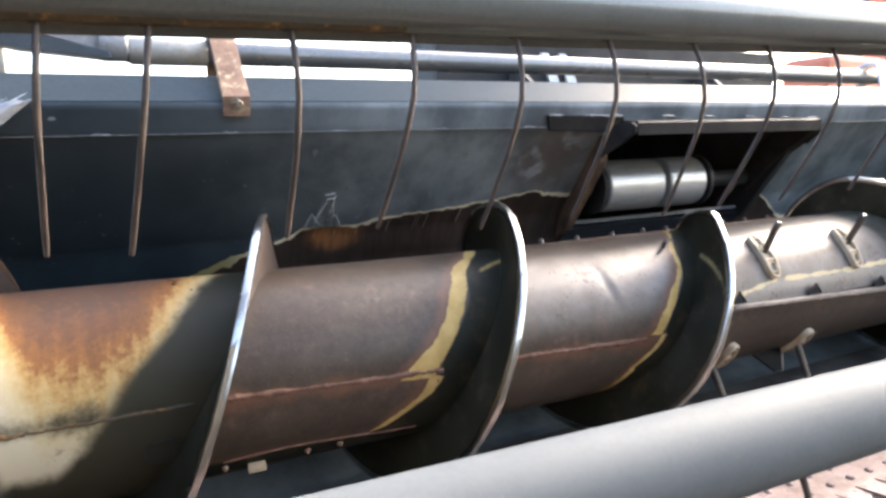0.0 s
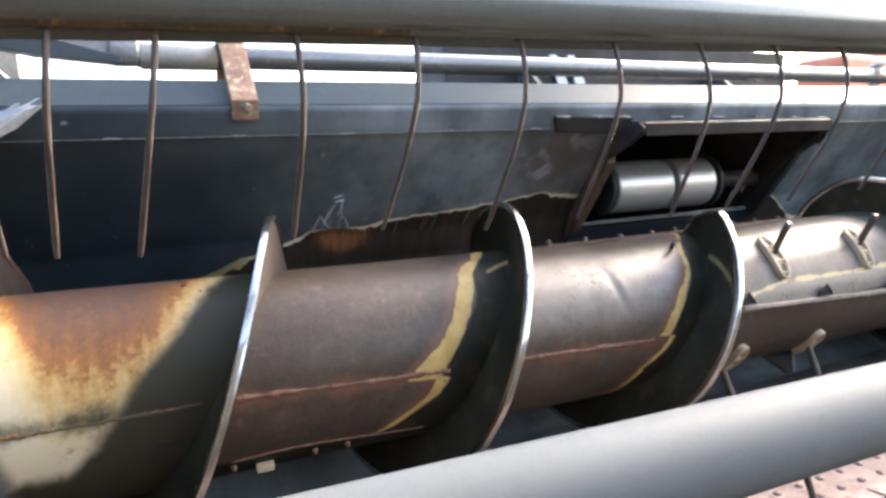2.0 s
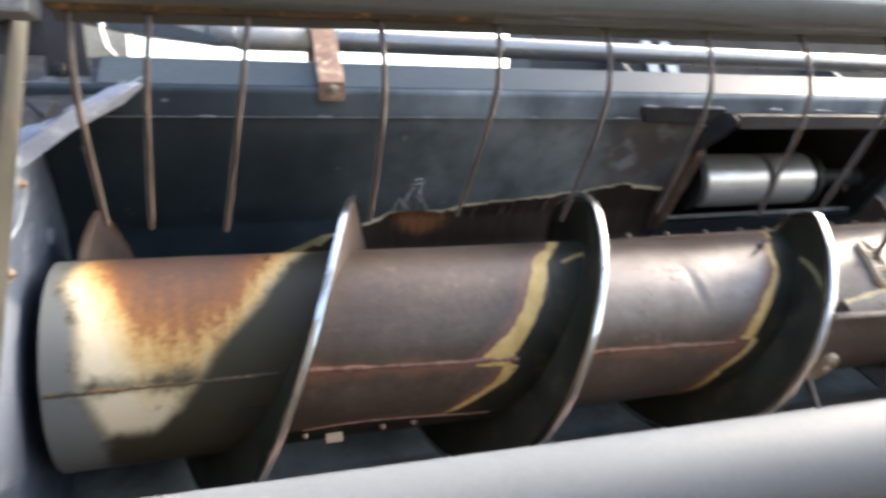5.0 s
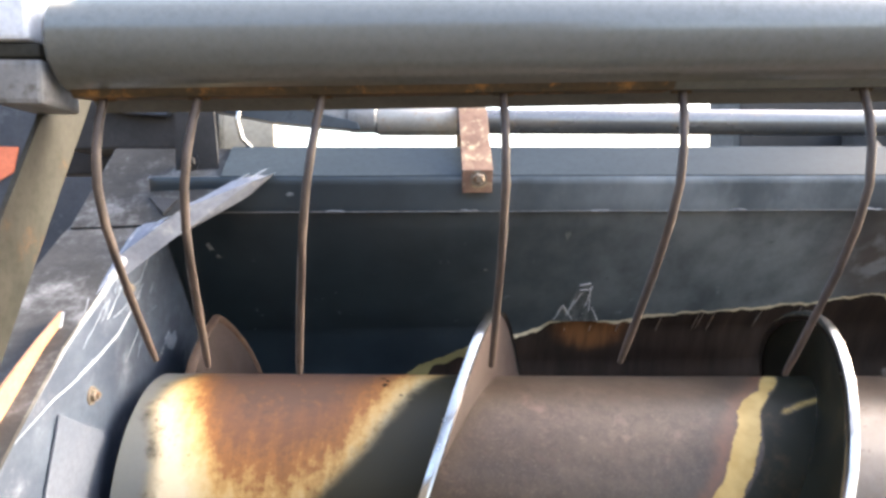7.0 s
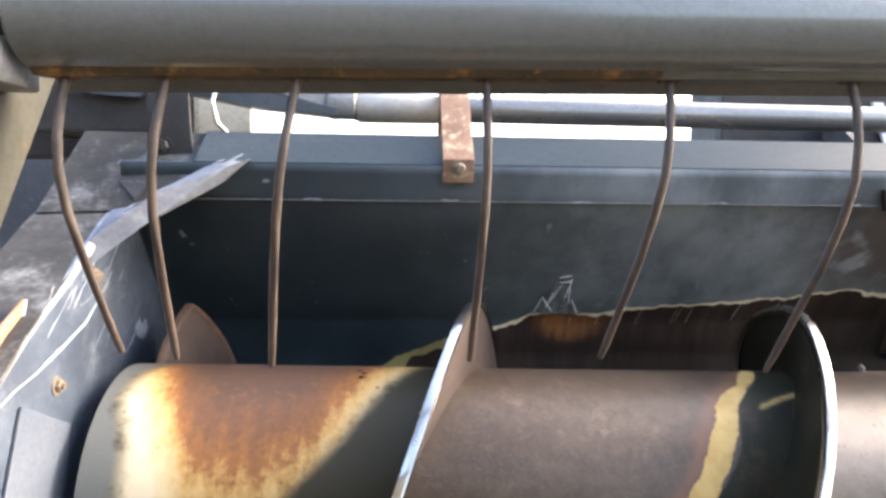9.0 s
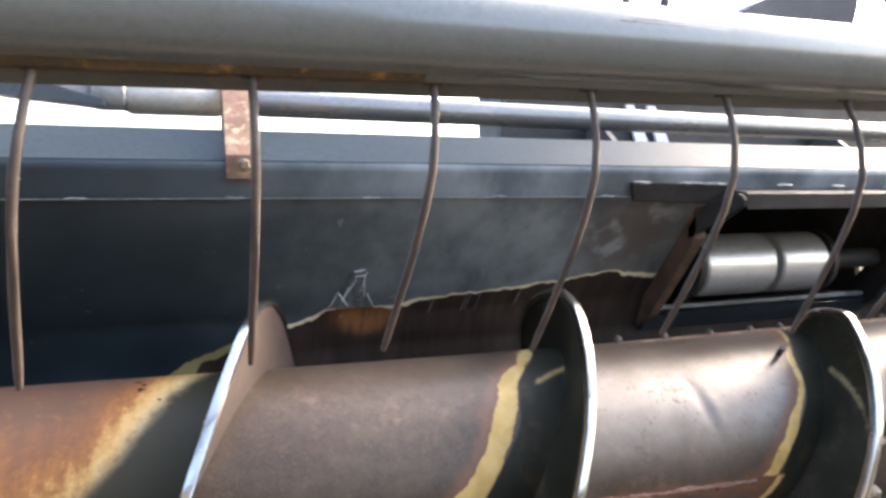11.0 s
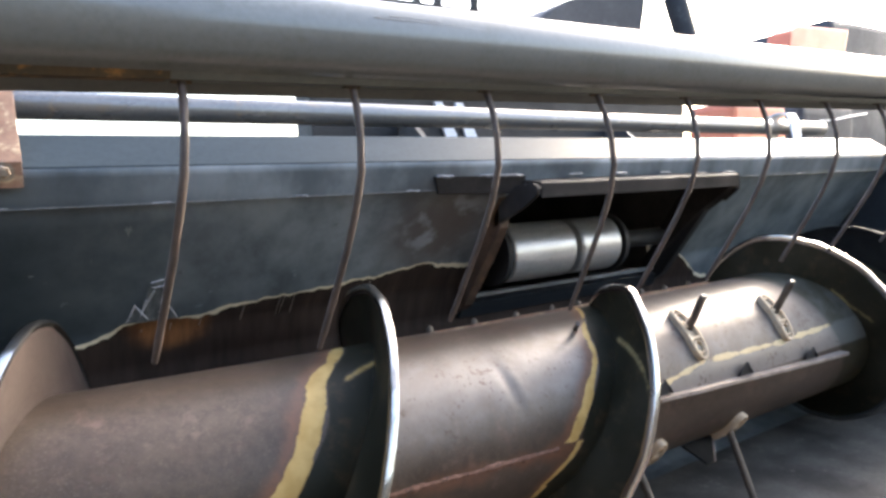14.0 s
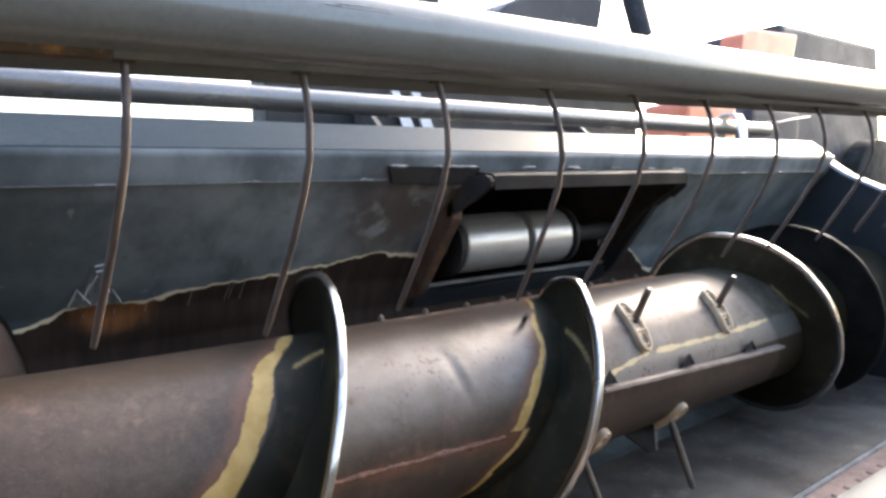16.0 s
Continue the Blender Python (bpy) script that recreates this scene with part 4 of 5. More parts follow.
def tube_fields(x, deg):
    arc = 0.0037
    dark, cream, rust, pale, clean, worn = -0.2, -0.2, -0.2, -0.2, 1.0, -0.2
    f1, f2, f3, f4 = helix_x(deg), helix_x(deg + 360), helix_x(deg + 720), helix_right(deg)
    if deg < -150 or deg > 160:
        return (-0.2, -0.2, -0.2, -0.1, 1.0, -0.2)
    if x < f1:
        clean = 0.0
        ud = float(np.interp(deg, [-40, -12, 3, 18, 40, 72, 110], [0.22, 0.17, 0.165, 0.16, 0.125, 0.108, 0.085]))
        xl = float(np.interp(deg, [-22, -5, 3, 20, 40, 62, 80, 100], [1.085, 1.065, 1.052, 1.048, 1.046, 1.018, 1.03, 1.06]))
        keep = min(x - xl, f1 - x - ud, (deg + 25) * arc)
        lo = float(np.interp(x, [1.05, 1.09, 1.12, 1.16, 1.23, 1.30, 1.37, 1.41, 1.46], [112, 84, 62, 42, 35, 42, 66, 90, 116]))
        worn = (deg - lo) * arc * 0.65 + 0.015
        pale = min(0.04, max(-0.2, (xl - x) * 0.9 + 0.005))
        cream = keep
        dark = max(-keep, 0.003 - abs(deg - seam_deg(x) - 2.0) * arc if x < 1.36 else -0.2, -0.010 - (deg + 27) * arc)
        rust = 0.010 - abs(deg - seam_deg(x) + 1.5) * arc
    elif x < f3:
        second = x < f2
        u = (f2 if second else f3) - x
        s = 1.0 if second else 0.72
        uo = s * float(np.interp(deg, [-50, -37, -15, -6, -4.5, 3, 15, 39, 60, 75, 100], [0.30, 0.17, 0.12, 0.115, 0.20, 0.18, 0.142, 0.140, 0.145, 0.118, 0.09]))
        ui = s * float(np.interp(deg, [-50, -37, -15, -6, -4.5, 3, 15, 39, 60, 75, 100], [0.26, 0.14, 0.085, 0.08, 0.10, 0.095, 0.086, 0.088, 0.095, 0.082, 0.06]))
        if not second and deg < -30:
            uo, ui = 0.105, 0.075
        if not second:
            uo = ui + (uo - ui) * float(np.interp(deg, [-40, -20, -8, 0, 12, 25, 36, 42, 55, 80], [0.85, 1.0, 0.8, 0.6, 1.0, 0.95, 0.5, 0.38, 0.75, 0.55]))
        w = 0.006 * math.sin(deg * 0.13)
        mid_u, half = (ui + uo) / 2 + w * 0.4, (uo - ui) * 0.40
        cream = 2.0 * (half - abs(u - mid_u))
        if not second:
            cream -= 0.002
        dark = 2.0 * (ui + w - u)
        if second and 2.05 < x < 2.19:
            mid = float(np.interp(x, [2.07, 2.118, 2.165], [59.0, 65.0, 69.5]))
            line = 0.006 - abs(deg - mid) * arc - max(0.0, 2.08 - x, x - 2.16) * 0.5
            cream, dark = max(cream, line), min(dark, -line)
        rust = 0.014 - abs(u - uo - 0.004)
        rust = max(rust, 0.011 - abs(deg - seam_deg(x) + 1.6) * arc + 0.006 * math.sin(x * 23) + 0.004 * math.sin(x * 61))
        if second:
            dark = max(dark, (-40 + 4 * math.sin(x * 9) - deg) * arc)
            rust = max(rust, 0.007 - abs(-40 + 4 * math.sin(x * 9) - deg) * arc - 0.004)
        # Third bay: sky sheen painted in as paler steel, strongest at 40 degrees.
        pale = -0.06 + 0.03 * math.sin(x * 7) if second else 0.012 - 0.035 * min(1.0, abs(deg - 40) / 45)
    elif x < f4:
        line = float(np.interp(x, [2.80, 2.845, 3.0, 3.35, 3.74], [9.5, 12.5, 19.2, 17.4, 20.8]))
        cream, clean = 4.5 * (0.0052 + 0.0012 * math.sin(x * 17) - abs(deg - line) * arc), 0.42
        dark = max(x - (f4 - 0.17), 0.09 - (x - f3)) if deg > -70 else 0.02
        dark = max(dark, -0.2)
        if 0 < deg < line:
            pale = 0.025
        elif deg >= line:
            pale = 0.001
        else:
            pale = -0.03
    else:
        # Past the right flight the tube is darkened to stand for shade.
        dark = x - f4 - 0.13
        pale = -0.05
    return (max(-0.2, dark), max(-0.2, cream), max(-0.2, rust), pale, clean, worn)


def auger_tube():
    xs = np.linspace(0.996, X_RIGHT - 0.04, 400)
    degs = np.linspace(-180, 180, 181)[:-1]
    verts, F = [], []
    for x in xs:
        for d in degs:
            q = ((x - 2.419) * 0.97 + (d - 34) * 0.0037 * 0.2, (x - 2.419) * -0.2 + (d - 34) * 0.0037 * 0.97)
            dent = 0.0024 * math.exp(-((q[0] + 0.010) / 0.011) ** 2 - (q[1] / 0.055) ** 2) - 0.0011 * math.exp(-((q[0] - 0.012) / 0.012) ** 2 - (q[1] / 0.05) ** 2) + 0.0012 * math.exp(-((x - 2.36) / 0.06) ** 2 - ((d - 55) / 18) ** 2)
            wob = 0.0012 * math.sin(x * 4.3 + d * 0.03)
            verts.append(on_tube(x, d, TUBE_R - dent + wob))
            F.append(tube_fields(x, d))
    n = len(degs)
    faces = [(i * n + j, (i + 1) * n + j, (i + 1) * n + (j + 1) % n, i * n + (j + 1) % n) for i in range(len(xs) - 1) for j in range(n)]
    c0, c1 = len(verts), len(verts) + 1
    verts += [(xs[0], AY, AZ), (xs[-1], AY, AZ)]
    F += [(0.1, -0.2, -0.2, -0.2, 0.0, -0.2)] * 2
    last = (len(xs) - 1) * n
    faces += [(c0, j, (j + 1) % n) for j in range(n)] + [(c1, last + (j + 1) % n, last + j) for j in range(n)]
    F = np.array(F)
    ob = grid_ob("tube", verts, faces, M["tube"], None, {k: F[:, i] for i, k in enumerate(("dark", "cream", "rust", "pale", "clean", "worn"))}, True, "brown worn tube with cream primer, dark paint near the flights and painted shade at the right")
    ob.data.set_sharp_from_angle(angle=radians(50))
    return under(ob, auger)


auger_tube()


STREAKS = [((765, 0.20), (753, 0.52), 0.007), ((753, 0.52), (743, 0.76), 0.006), ((735, 0.86), (743, 0.76), 0.003)]

STREAKS_RIGHT = [((47, 0.06), (30, 0.05), 0.006), ((30, 0.05), (14, 0.30), 0.005)]


def streak(turn, k, streaks):
    """Signed distance, in metres, to the nearest streak of primer on a flight."""
    best = -0.2
    for (ta, ka), (tb, kb), w in streaks:
        p, a, b = (Vector((t * 0.0047, q * 0.123)) for t, q in ((turn, k), (ta, ka), (tb, kb)))
        d = b - a
        s = min(1.0, max(0.0, (p - a).dot(d) / d.length_squared))
        best = max(best, w - (p - a - d * s).length)
    return best


def flight(t0, t1, pos, taper0=0.0, taper1=0.0, both=False, big=FLIGHT_R, edge="steel", face=None):
    """One screw flight with a polished rim; it narrows to the tube over the taper degrees at its ends."""
    n = int((t1 - t0) / 2) + 1
    bm = bmesh.new()
    cream = bm.verts.layers.float.new("cream")
    rim = bmesh.new()
    rows, ring = [], []
    th, div = 0.0035, 18
    for i in range(n):
        t = t0 + (t1 - t0) * i / (n - 1)
        k = 1.0
        if taper0:
            k = min(k, (t - t0) / taper0)
        if taper1:
            k = min(k, (t1 - t) / taper1)
        ro = TUBE_R + (big - TUBE_R) * (0.03 + 0.97 * max(0.0, min(1.0, k)) ** 0.8)
        x = pos(t)
        row = []
        for side in (-1, 1):
            for q in (range(div + 1) if side < 0 else range(div, -1, -1)):
                v = bm.verts.new(on_tube(x + side * th, t, TUBE_R - 0.004 + (ro - TUBE_R + 0.002) * q / div))
                v[cream] = streak(t, q / div, STREAKS_RIGHT if both else STREAKS) if side < 0 else -0.2
                row.append(v)
        rows.append(row)
        wear = 0.0006 * math.sin(t * 0.31) + 0.0004 * math.sin(t * 0.83)
        ring.append([rim.verts.new(on_tube(x + dx, t, ro + dr + wear)) for dx, dr in ((-0.0066, -0.016), (-0.0094, -0.005), (-0.0068, 0.0014), (0.0, 0.0026), (0.0068, 0.0014), (0.0090, -0.004), (0.0062, -0.010))])
    m = 2 * div + 2
    for a, b in zip(rows, rows[1:]):
        for j in range(m):
            f = bm.faces.new((a[j], a[(j + 1) % m], b[(j + 1) % m], b[j]))
            f.material_index = 0 if j < div or both else 1
    bm.faces.new(rows[0])
    bm.faces.new(rows[-1][::-1])
    for a, b in zip(ring, ring[1:]):
        for j in range(7):
            rim.faces.new((a[j], a[(j + 1) % 7], b[(j + 1) % 7], b[j]))
    rim.faces.new(ring[0])
    rim.faces.new(ring[-1][::-1])
    fl = under(part("flight", bm, None, None, "dark painted screw flight, its lee side worn bare", True, [face or M["flight_dark"], face or M["flight_bare"]]), auger)
    r = part("rim", rim, M[edge], None, "bright polished edge of the flight" if edge == "steel" else "", True)
    r.parent = fl
    return fl


for t0, t1, a, b, edge in ((-258, -140, 14.0, 0.0, "rust_dark"), (-140, -95, 0.0, 0.0, "steel"), (-95, 265, 0.0, 0.0, "steel"), (265, 625, 0.0, 0.0, "steel"), (625, 812, 0.0, 34.0, "steel")):
    flight(t0, t1, helix_x, a, b, edge=edge)
# Shade at the right end is painted in: this flight is near black.
flight(-420, -200, helix_right, 0.0, 0.0, True, 0.333, "shade_chip_black", M["shade_chip_black"])
flight(-200, 168, helix_right, 0.0, 70.0, True, 0.333)

# welded seams along the tube
for x0, x1 in ((1.0, 1.405), (1.45, 1.915), (2.04, 2.50)):
    n = int((x1 - x0) / 0.007)
    pts = [on_tube(x0 + (x1 - x0) * i / n, seam_deg(x0 + (x1 - x0) * i / n) + rng.uniform(-0.45, 0.45), TUBE_R - 0.0025) for i in range(n + 1)]
    under(part("weld_seam", bm_tube(pts, 0.003, 8, None, [(0.6 if x0 < 1.2 else 1.0) * rng.uniform(0.0052, 0.0076) * (1 + 0.18 * math.sin(i * 0.5) + 0.12 * math.sin(i * 0.17)) for i in range(n + 1)]), M["clamp"] if x0 < 1.2 else M["rusty_line"], None, "rusty weld seam", True), auger)
n = 40
pts = [on_tube(1.45 + 0.42 * i / n, -40 + 4 * math.sin((1.45 + 0.42 * i / n) * 9) + rng.uniform(-0.2, 0.2), TUBE_R + 0.001) for i in range(n + 1)]
under(part("weld_seam", bm_tube(pts, 0.0035, 6, None, [rng.uniform(0.0018, 0.0032) for _ in pts]), M["rusty_line"], None, "rusty weld seam", True), auger)
# rounded access plate low on the tube
ring = [(1.315, -16), (1.325, -12.5), (1.365, -12.0), (1.378, -15), (1.374, -23), (1.362, -26), (1.325, -26), (1.315, -23)]
under(part("access_plate", bm_extrude([on_tube(x, d, TUBE_R + 0.0005) for x, d in ring], (0, -0.004, -0.001), 0.001), M["flight_plain"], None, "dark rounded access plate"), auger)
# dark chips in the yellow paint
for x, d, w in ((1.401, 79, 0.007), (1.405, 84, 0.005), (1.396, 88, 0.006), (1.43, 70, 0.004)):
    rim_pts = [(x + w * (0.7 + 0.4 * math.sin(3 * a + x * 50)) * math.cos(a), d + 240 * w * (0.7 + 0.4 * math.cos(2 * a + d)) * math.sin(a)) for a in [2 * math.pi * k / 9 for k in range(9)]]
    under(part("paint_chip", bm_extrude([on_tube(px, pd, TUBE_R + 0.0008) for px, pd in rim_pts], (0, -0.0008, 0.0008)), M["shade_chip_black"]), auger)
# row of bolts along the back top of the tube
for x in (2.35, 2.474, 2.60, 2.72, 2.81, 3.06, 3.16, 3.27):
    p = on_tube(x, 99)
    under(part("bolt", bm_hex_bolt(p, p - Vector((x, AY, AZ)), 0.008, 0.012), M["finger"]), auger)
under(part("hatch_strip", bm_prism_x([(AY + TUBE_R * math.sin(radians(a)) * k, AZ + TUBE_R * math.cos(radians(a)) * k) for k, seq in ((1.002, (4, 8, 12)), (1.016, (12, 8, 4))) for a in seq], 2.30, 3.35), M["rust"], None, "rusty bolted strip", True), auger)


def finger_guide(x, deg):
    """A cream plastic bush: a long rounded frame that follows the tube, with a hole at each end and a slot for the finger."""
    half, span = 0.025, 19.5

    def stadium(w, s, n=44):
        out = []
        for i in range(n):
            a = 2 * math.pi * i / n
            c, d = math.cos(a), math.sin(a)
            out.append((w * math.copysign(abs(c) ** 0.8, c), s * math.copysign(abs(d) ** 0.55, d)))
        return out

    def frame_ring(dx, dd, w, s, thick, low, high):
        bm = bmesh.new()
        rings = []
        for ox, od in stadium(1.0, 1.0):
            row = []
            for k, h in ((0.0, low), (0.0, high * 0.75), (0.25, high), (0.75, high), (1.0, high * 0.75), (1.0, low)):
                kw, ks = w - thick * k, s - thick * k / 0.0037
                row.append(bm.verts.new(on_tube(x + dx + ox * kw, deg + dd + od * ks, TUBE_R + h)))
            rings.append(row)
        n = len(rings)
        for i in range(n):
            for j in range(6):
                bm.faces.new((rings[i][j], rings[i][(j + 1) % 6], rings[(i + 1) % n][(j + 1) % 6], rings[(i + 1) % n][j]))
        return bm

    plate = bmesh.new()
    mid = plate.verts.new(on_tube(x, deg, TUBE_R + 0.006))
    loops = [[plate.verts.new(on_tube(x + ox * half * 0.9 * k, deg + od * span * 0.93 * k, TUBE_R + 0.006)) for ox, od in stadium(1.0, 1.0)] for k in (0.5, 1.0)]
    n = len(loops[0])
    for i in range(n):
        plate.faces.new((mid, loops[0][i], loops[0][(i + 1) % n]))
        plate.faces.new((loops[0][i], loops[1][i], loops[1][(i + 1) % n], loops[0][(i + 1) % n]))
    g = under(part("finger_guide", frame_ring(0, 0, half, span, 0.009, -0.004, 0.017), M["cream"], None, "cream plastic finger guide", True), auger)
    part("base_plate", plate, M["cream"], None, "", True).parent = g
    for s in (-11.0, 11.0):
        part("eye", frame_ring(0, s, 0.0155, 4.6, 0.005, 0.0, 0.015), M["cream"], None, "", True).parent = g
        p = on_tube(x, deg + s, TUBE_R + 0.0075)
        out = (p - Vector((x, AY, AZ))).normalized()
        part("screw", bm_tube([p - out * 0.004, p + out * 0.002], 0.008, 12), M["olive"], None, "", True).parent = g
    for s in (-4.6, 4.6):
        part("web", bm_tube([on_tube(x - half * 0.8, deg + s, TUBE_R + 0.010), on_tube(x + half * 0.8, deg + s, TUBE_R + 0.010)], 0.0055, 8), M["cream"], None, "", True).parent = g
    return g


def finger(p0, p1):
    p0, p1 = Vector(p0), Vector(p1)
    pts = [p0.lerp(p1, k) for k in (0, 0.3, 0.6, 0.9, 0.97, 1.0)]
    return under(part("finger", bm_tube(pts, 0.010, 14, None, [0.010, 0.010, 0.010, 0.010, 0.009, 0.005]), M["finger"], None, "retractable steel finger", True), auger)


for x, d in ((3.00, 40), (3.38, 36.6), (3.19, -49), (2.85, -46)):
    finger_guide(x, d)
finger((3.01, 1.33, 0.80), (3.01, 1.257, 0.944))
finger((3.39, 1.32, 0.80), (3.39, 1.245, 0.938))
finger((3.18, 1.34, 0.625), (3.18, 1.232, 0.366))
finger((2.85, 1.36, 0.55), (2.86, 1.285, 0.39))

# bolted flange along the front of the middle section, with dark tabs
pts = [(2.80, 5.6), (2.95, 3.6), (3.1, 2.0), (3.3, -0.5), (3.54, -3.0), (3.66, -4.0)]
bm = bmesh.new()
rows = []
for x, d in pts:
    rows.append([bm.verts.new(on_tube(x, d + dd, r)) for dd, r in ((1.0, TUBE_R - 0.004), (1.0, TUBE_R + 0.026), (-1.0, TUBE_R + 0.026), (-1.0, TUBE_R - 0.004))])
for a, b in zip(rows, rows[1:]):
    for j in range(4):
        bm.faces.new((a[j], a[(j + 1) % 4], b[(j + 1) % 4], b[j]))
bm.faces.new(rows[0])
bm.faces.new(rows[-1][::-1])
under(part("flange_strip", bm, M["beige"], None, "worn pale flange strip along the tube"), auger)
for x in (2.825, 3.15, 3.47):
    d = float(np.interp(x, [p[0] for p in pts], [p[1] for p in pts])) + 1.3
    under(part("tab", bm_extrude([on_tube(x - 0.02, d, TUBE_R + 0.001), on_tube(x + 0.035, d, TUBE_R + 0.001), on_tube(x + 0.033, d, TUBE_R + 0.010), on_tube(x + 0.010, d + 9.0, TUBE_R + 0.012), on_tube(x - 0.020, d + 4.0, TUBE_R + 0.010)], (0, -0.006, 0.002), 0.001), M["black"], None, "dark stiffening tab"), auger)
for x in (2.90, 3.02, 3.18, 3.36, 3.50):
    d = float(np.interp(x, [p[0] for p in pts], [p[1] for p in pts])) - 0.8
    p = on_tube(x, d, TUBE_R + 0.009)
    under(part("bolt", bm_hex_bolt(p, (0, -0.35, -1), 0.006, 0.006, False), M["rust"]), auger)
under(part("paddle", bm_extrude([on_tube(3.04, -60), on_tube(3.17, -60), on_tube(3.135, -60, TUBE_R + 0.068), on_tube(3.105, -60, TUBE_R + 0.068)], (0, 0.006, -0.003), 0.001), M["shade_chip_black"], None, "dark triangular paddle"), auger)
# Edge highlight of the paddle, laid on as a beige bead.
under(part("paddle_highlight", bm_tube([on_tube(3.172, -60, TUBE_R + 0.002), on_tube(3.137, -60, TUBE_R + 0.068)], 0.0025, 8), M["beige"], None, "beige bead painted as the highlight on the paddle's edge", True), auger)
under(part("shaft", bm_tube([(X_LEFT - 0.02, AY, AZ), (1.01, AY, AZ)], 0.045, 20), M["black"], None, "", True), auger)
under(part("shaft", bm_tube([(X_RIGHT - 0.06, AY, AZ), (X_RIGHT + 0.02, AY, AZ)], 0.045, 20), M["black"], None, "", True), auger)
# small bits at the underside, and the stub beside the third flight
under(part("pale_tab", bm_extrude([on_tube(1.50, -46), on_tube(1.535, -46), on_tube(1.535, -46, TUBE_R + 0.012), on_tube(1.50, -46, TUBE_R + 0.012)], (0, 0.003, -0.012), 0.001), M["cream"], None, "pale tab under the tube"), auger)
for x in (1.455, 1.62, 1.69):
    under(part("nub", bm_hex_bolt(on_tube(x, -43), on_tube(x, -43) - Vector((x, AY, AZ)), 0.007, 0.008, False), M["rust"]), auger)
finger_stub = bm_tube([on_tube(2.675, 64, TUBE_R - 0.01), on_tube(2.655, 60, TUBE_R + 0.03)], 0.006, 10)
under(part("stub", finger_stub, M["finger"], None, "", True), auger)

# ---- the reel ----
reel = thing("reel", "pickup reel with grey tube bats and rusty wire tines", "reel", (2.8, 0.19, 0.0))
TINE = [(0.000, 0.000), (-0.013, -0.030), (-0.021, -0.065), (-0.021, -0.105), (-0.005, -0.150), (0.024, -0.200), (0.062, -0.255), (0.104, -0.312), (0.122, -0.335)]


# tops and tips of the tines: x at the tube, then the tip's place
TINE_SET = [(1.150, 1.157, 1.041, 1.062), (1.243, 1.217, 1.041, 1.054), (1.366, 1.322, 1.040, 1.045), (1.549, 1.547, 1.042, 1.050), (1.733, 1.701, 1.044, 1.052), (1.923, 1.901, 1.043, 1.035), (2.118, 2.108, 1.045, 1.040), (2.325, 2.345, 1.040, 1.025), (2.534, 2.520, 1.048, 1.034), (2.745, 2.715, 1.042, 1.034), (2.978, 2.975, 1.04, 1.045), (3.200, 3.18, 1.045, 1.045), (3.460, 3.44, 1.045, 1.05)]


def bat(name, place, r, x0, x1, xs, label, seed, coat):
    rg = random.Random(seed)
    cy, z2, fall = place

    def axis(x):
        return z2 + fall * (x - 2.0)

    def run(profile, a=x0 + 0.008, b=x1 - 0.008):
        """An outline in (y, z) about the axis, drawn along the leaning tube."""
        bm = bm_prism_x(profile, a, b, 0.001)
        for v in bm.verts:
            v.co.z += axis(v.co.x)
        return bm

    b = under(part(name, bm_tube([(x, cy, axis(x)) for x in (x0, x0 + 0.004, x1 - 0.004, x1)], r, 48, None, [r - 0.004, r, r, r - 0.004]), coat, None, label, True), reel)
    fl = part("flange", run([(cy + 0.018, -0.036), (cy + 0.036, -0.026), (cy + 0.056, -0.053), (cy + 0.050, -0.058)]), M["olive"], None, "dirty olive flange behind the tines")
    ru = part("clamp_strip", run([(cy - 0.014, -r + 0.004), (cy + 0.03, -r + 0.012), (cy + 0.03, -r - 0.002), (cy - 0.006, -r - 0.0055)], x0 + 0.008, 1.72), M["clamp"], None, "rust-stained clamp strip under the tube")
    ru2 = part("clamp_strip", run([(cy - 0.014, -r + 0.004), (cy + 0.03, -r + 0.012), (cy + 0.03, -r - 0.002), (cy - 0.006, -r - 0.0055)], 1.72, x1 - 0.008), M["olive"], None, "dull clamp strip under the tube")
    for o in (fl, ru, ru2):
        o.parent = b
    for x, tx, ty, tz in xs:
        z0 = axis(x) - r - 0.005
        k, lean, tip = (z0 - tz) / 0.335, tx - x, ty - cy - 0.006
        pts = [(x + lean * (-dz / 0.335), cy + 0.006 + dy + (tip - 0.122) * (dz / 0.335) ** 2, z0 + dz * k) for dy, dz in TINE]
        t = part("tine", bm_tube([(pts[0][0], pts[0][1], pts[0][2] + 0.014)] + pts, 0.0044, 10, None, [0.0055] + [0.0044] * 7 + [0.0043, 0.0034]), M["tine"], None, "", True)
        t.parent = b
        fo = part("tine_foot", bm_tube([(x - 0.010, cy + 0.008, axis(x) - r - 0.001), (x + 0.010, cy + 0.008, axis(x) - r - 0.001)], 0.0062, 8), M["clamp"], None, "", True)
        fo.parent = b
    return b


rg = random.Random(21)
upper = TINE_SET + [(3.46 + 0.225 * i, 3.445 + 0.225 * i, rg.uniform(1.04, 1.055), 1.055 + rg.uniform(-0.01, 0.01)) for i in range(1, 6)]
lower = [(1.28 + 0.1985 * i, 1.265 + 0.1985 * i, LOW_BAT[0] + rg.uniform(0.095, 0.12), 0.435 - 0.006 * i + rg.uniform(-0.008, 0.008)) for i in range(17)]
bat("upper_bat", BAT, 0.046, 1.118, X_RIGHT - 0.08, upper, "grey tube bat with wire tines", 5, M["bat"])
bat("lower_bat", LOW_BAT, 0.0565, 1.095, X_RIGHT - 0.08, lower, "grey tube bat nearest the knife", 9, M["bat_low"])
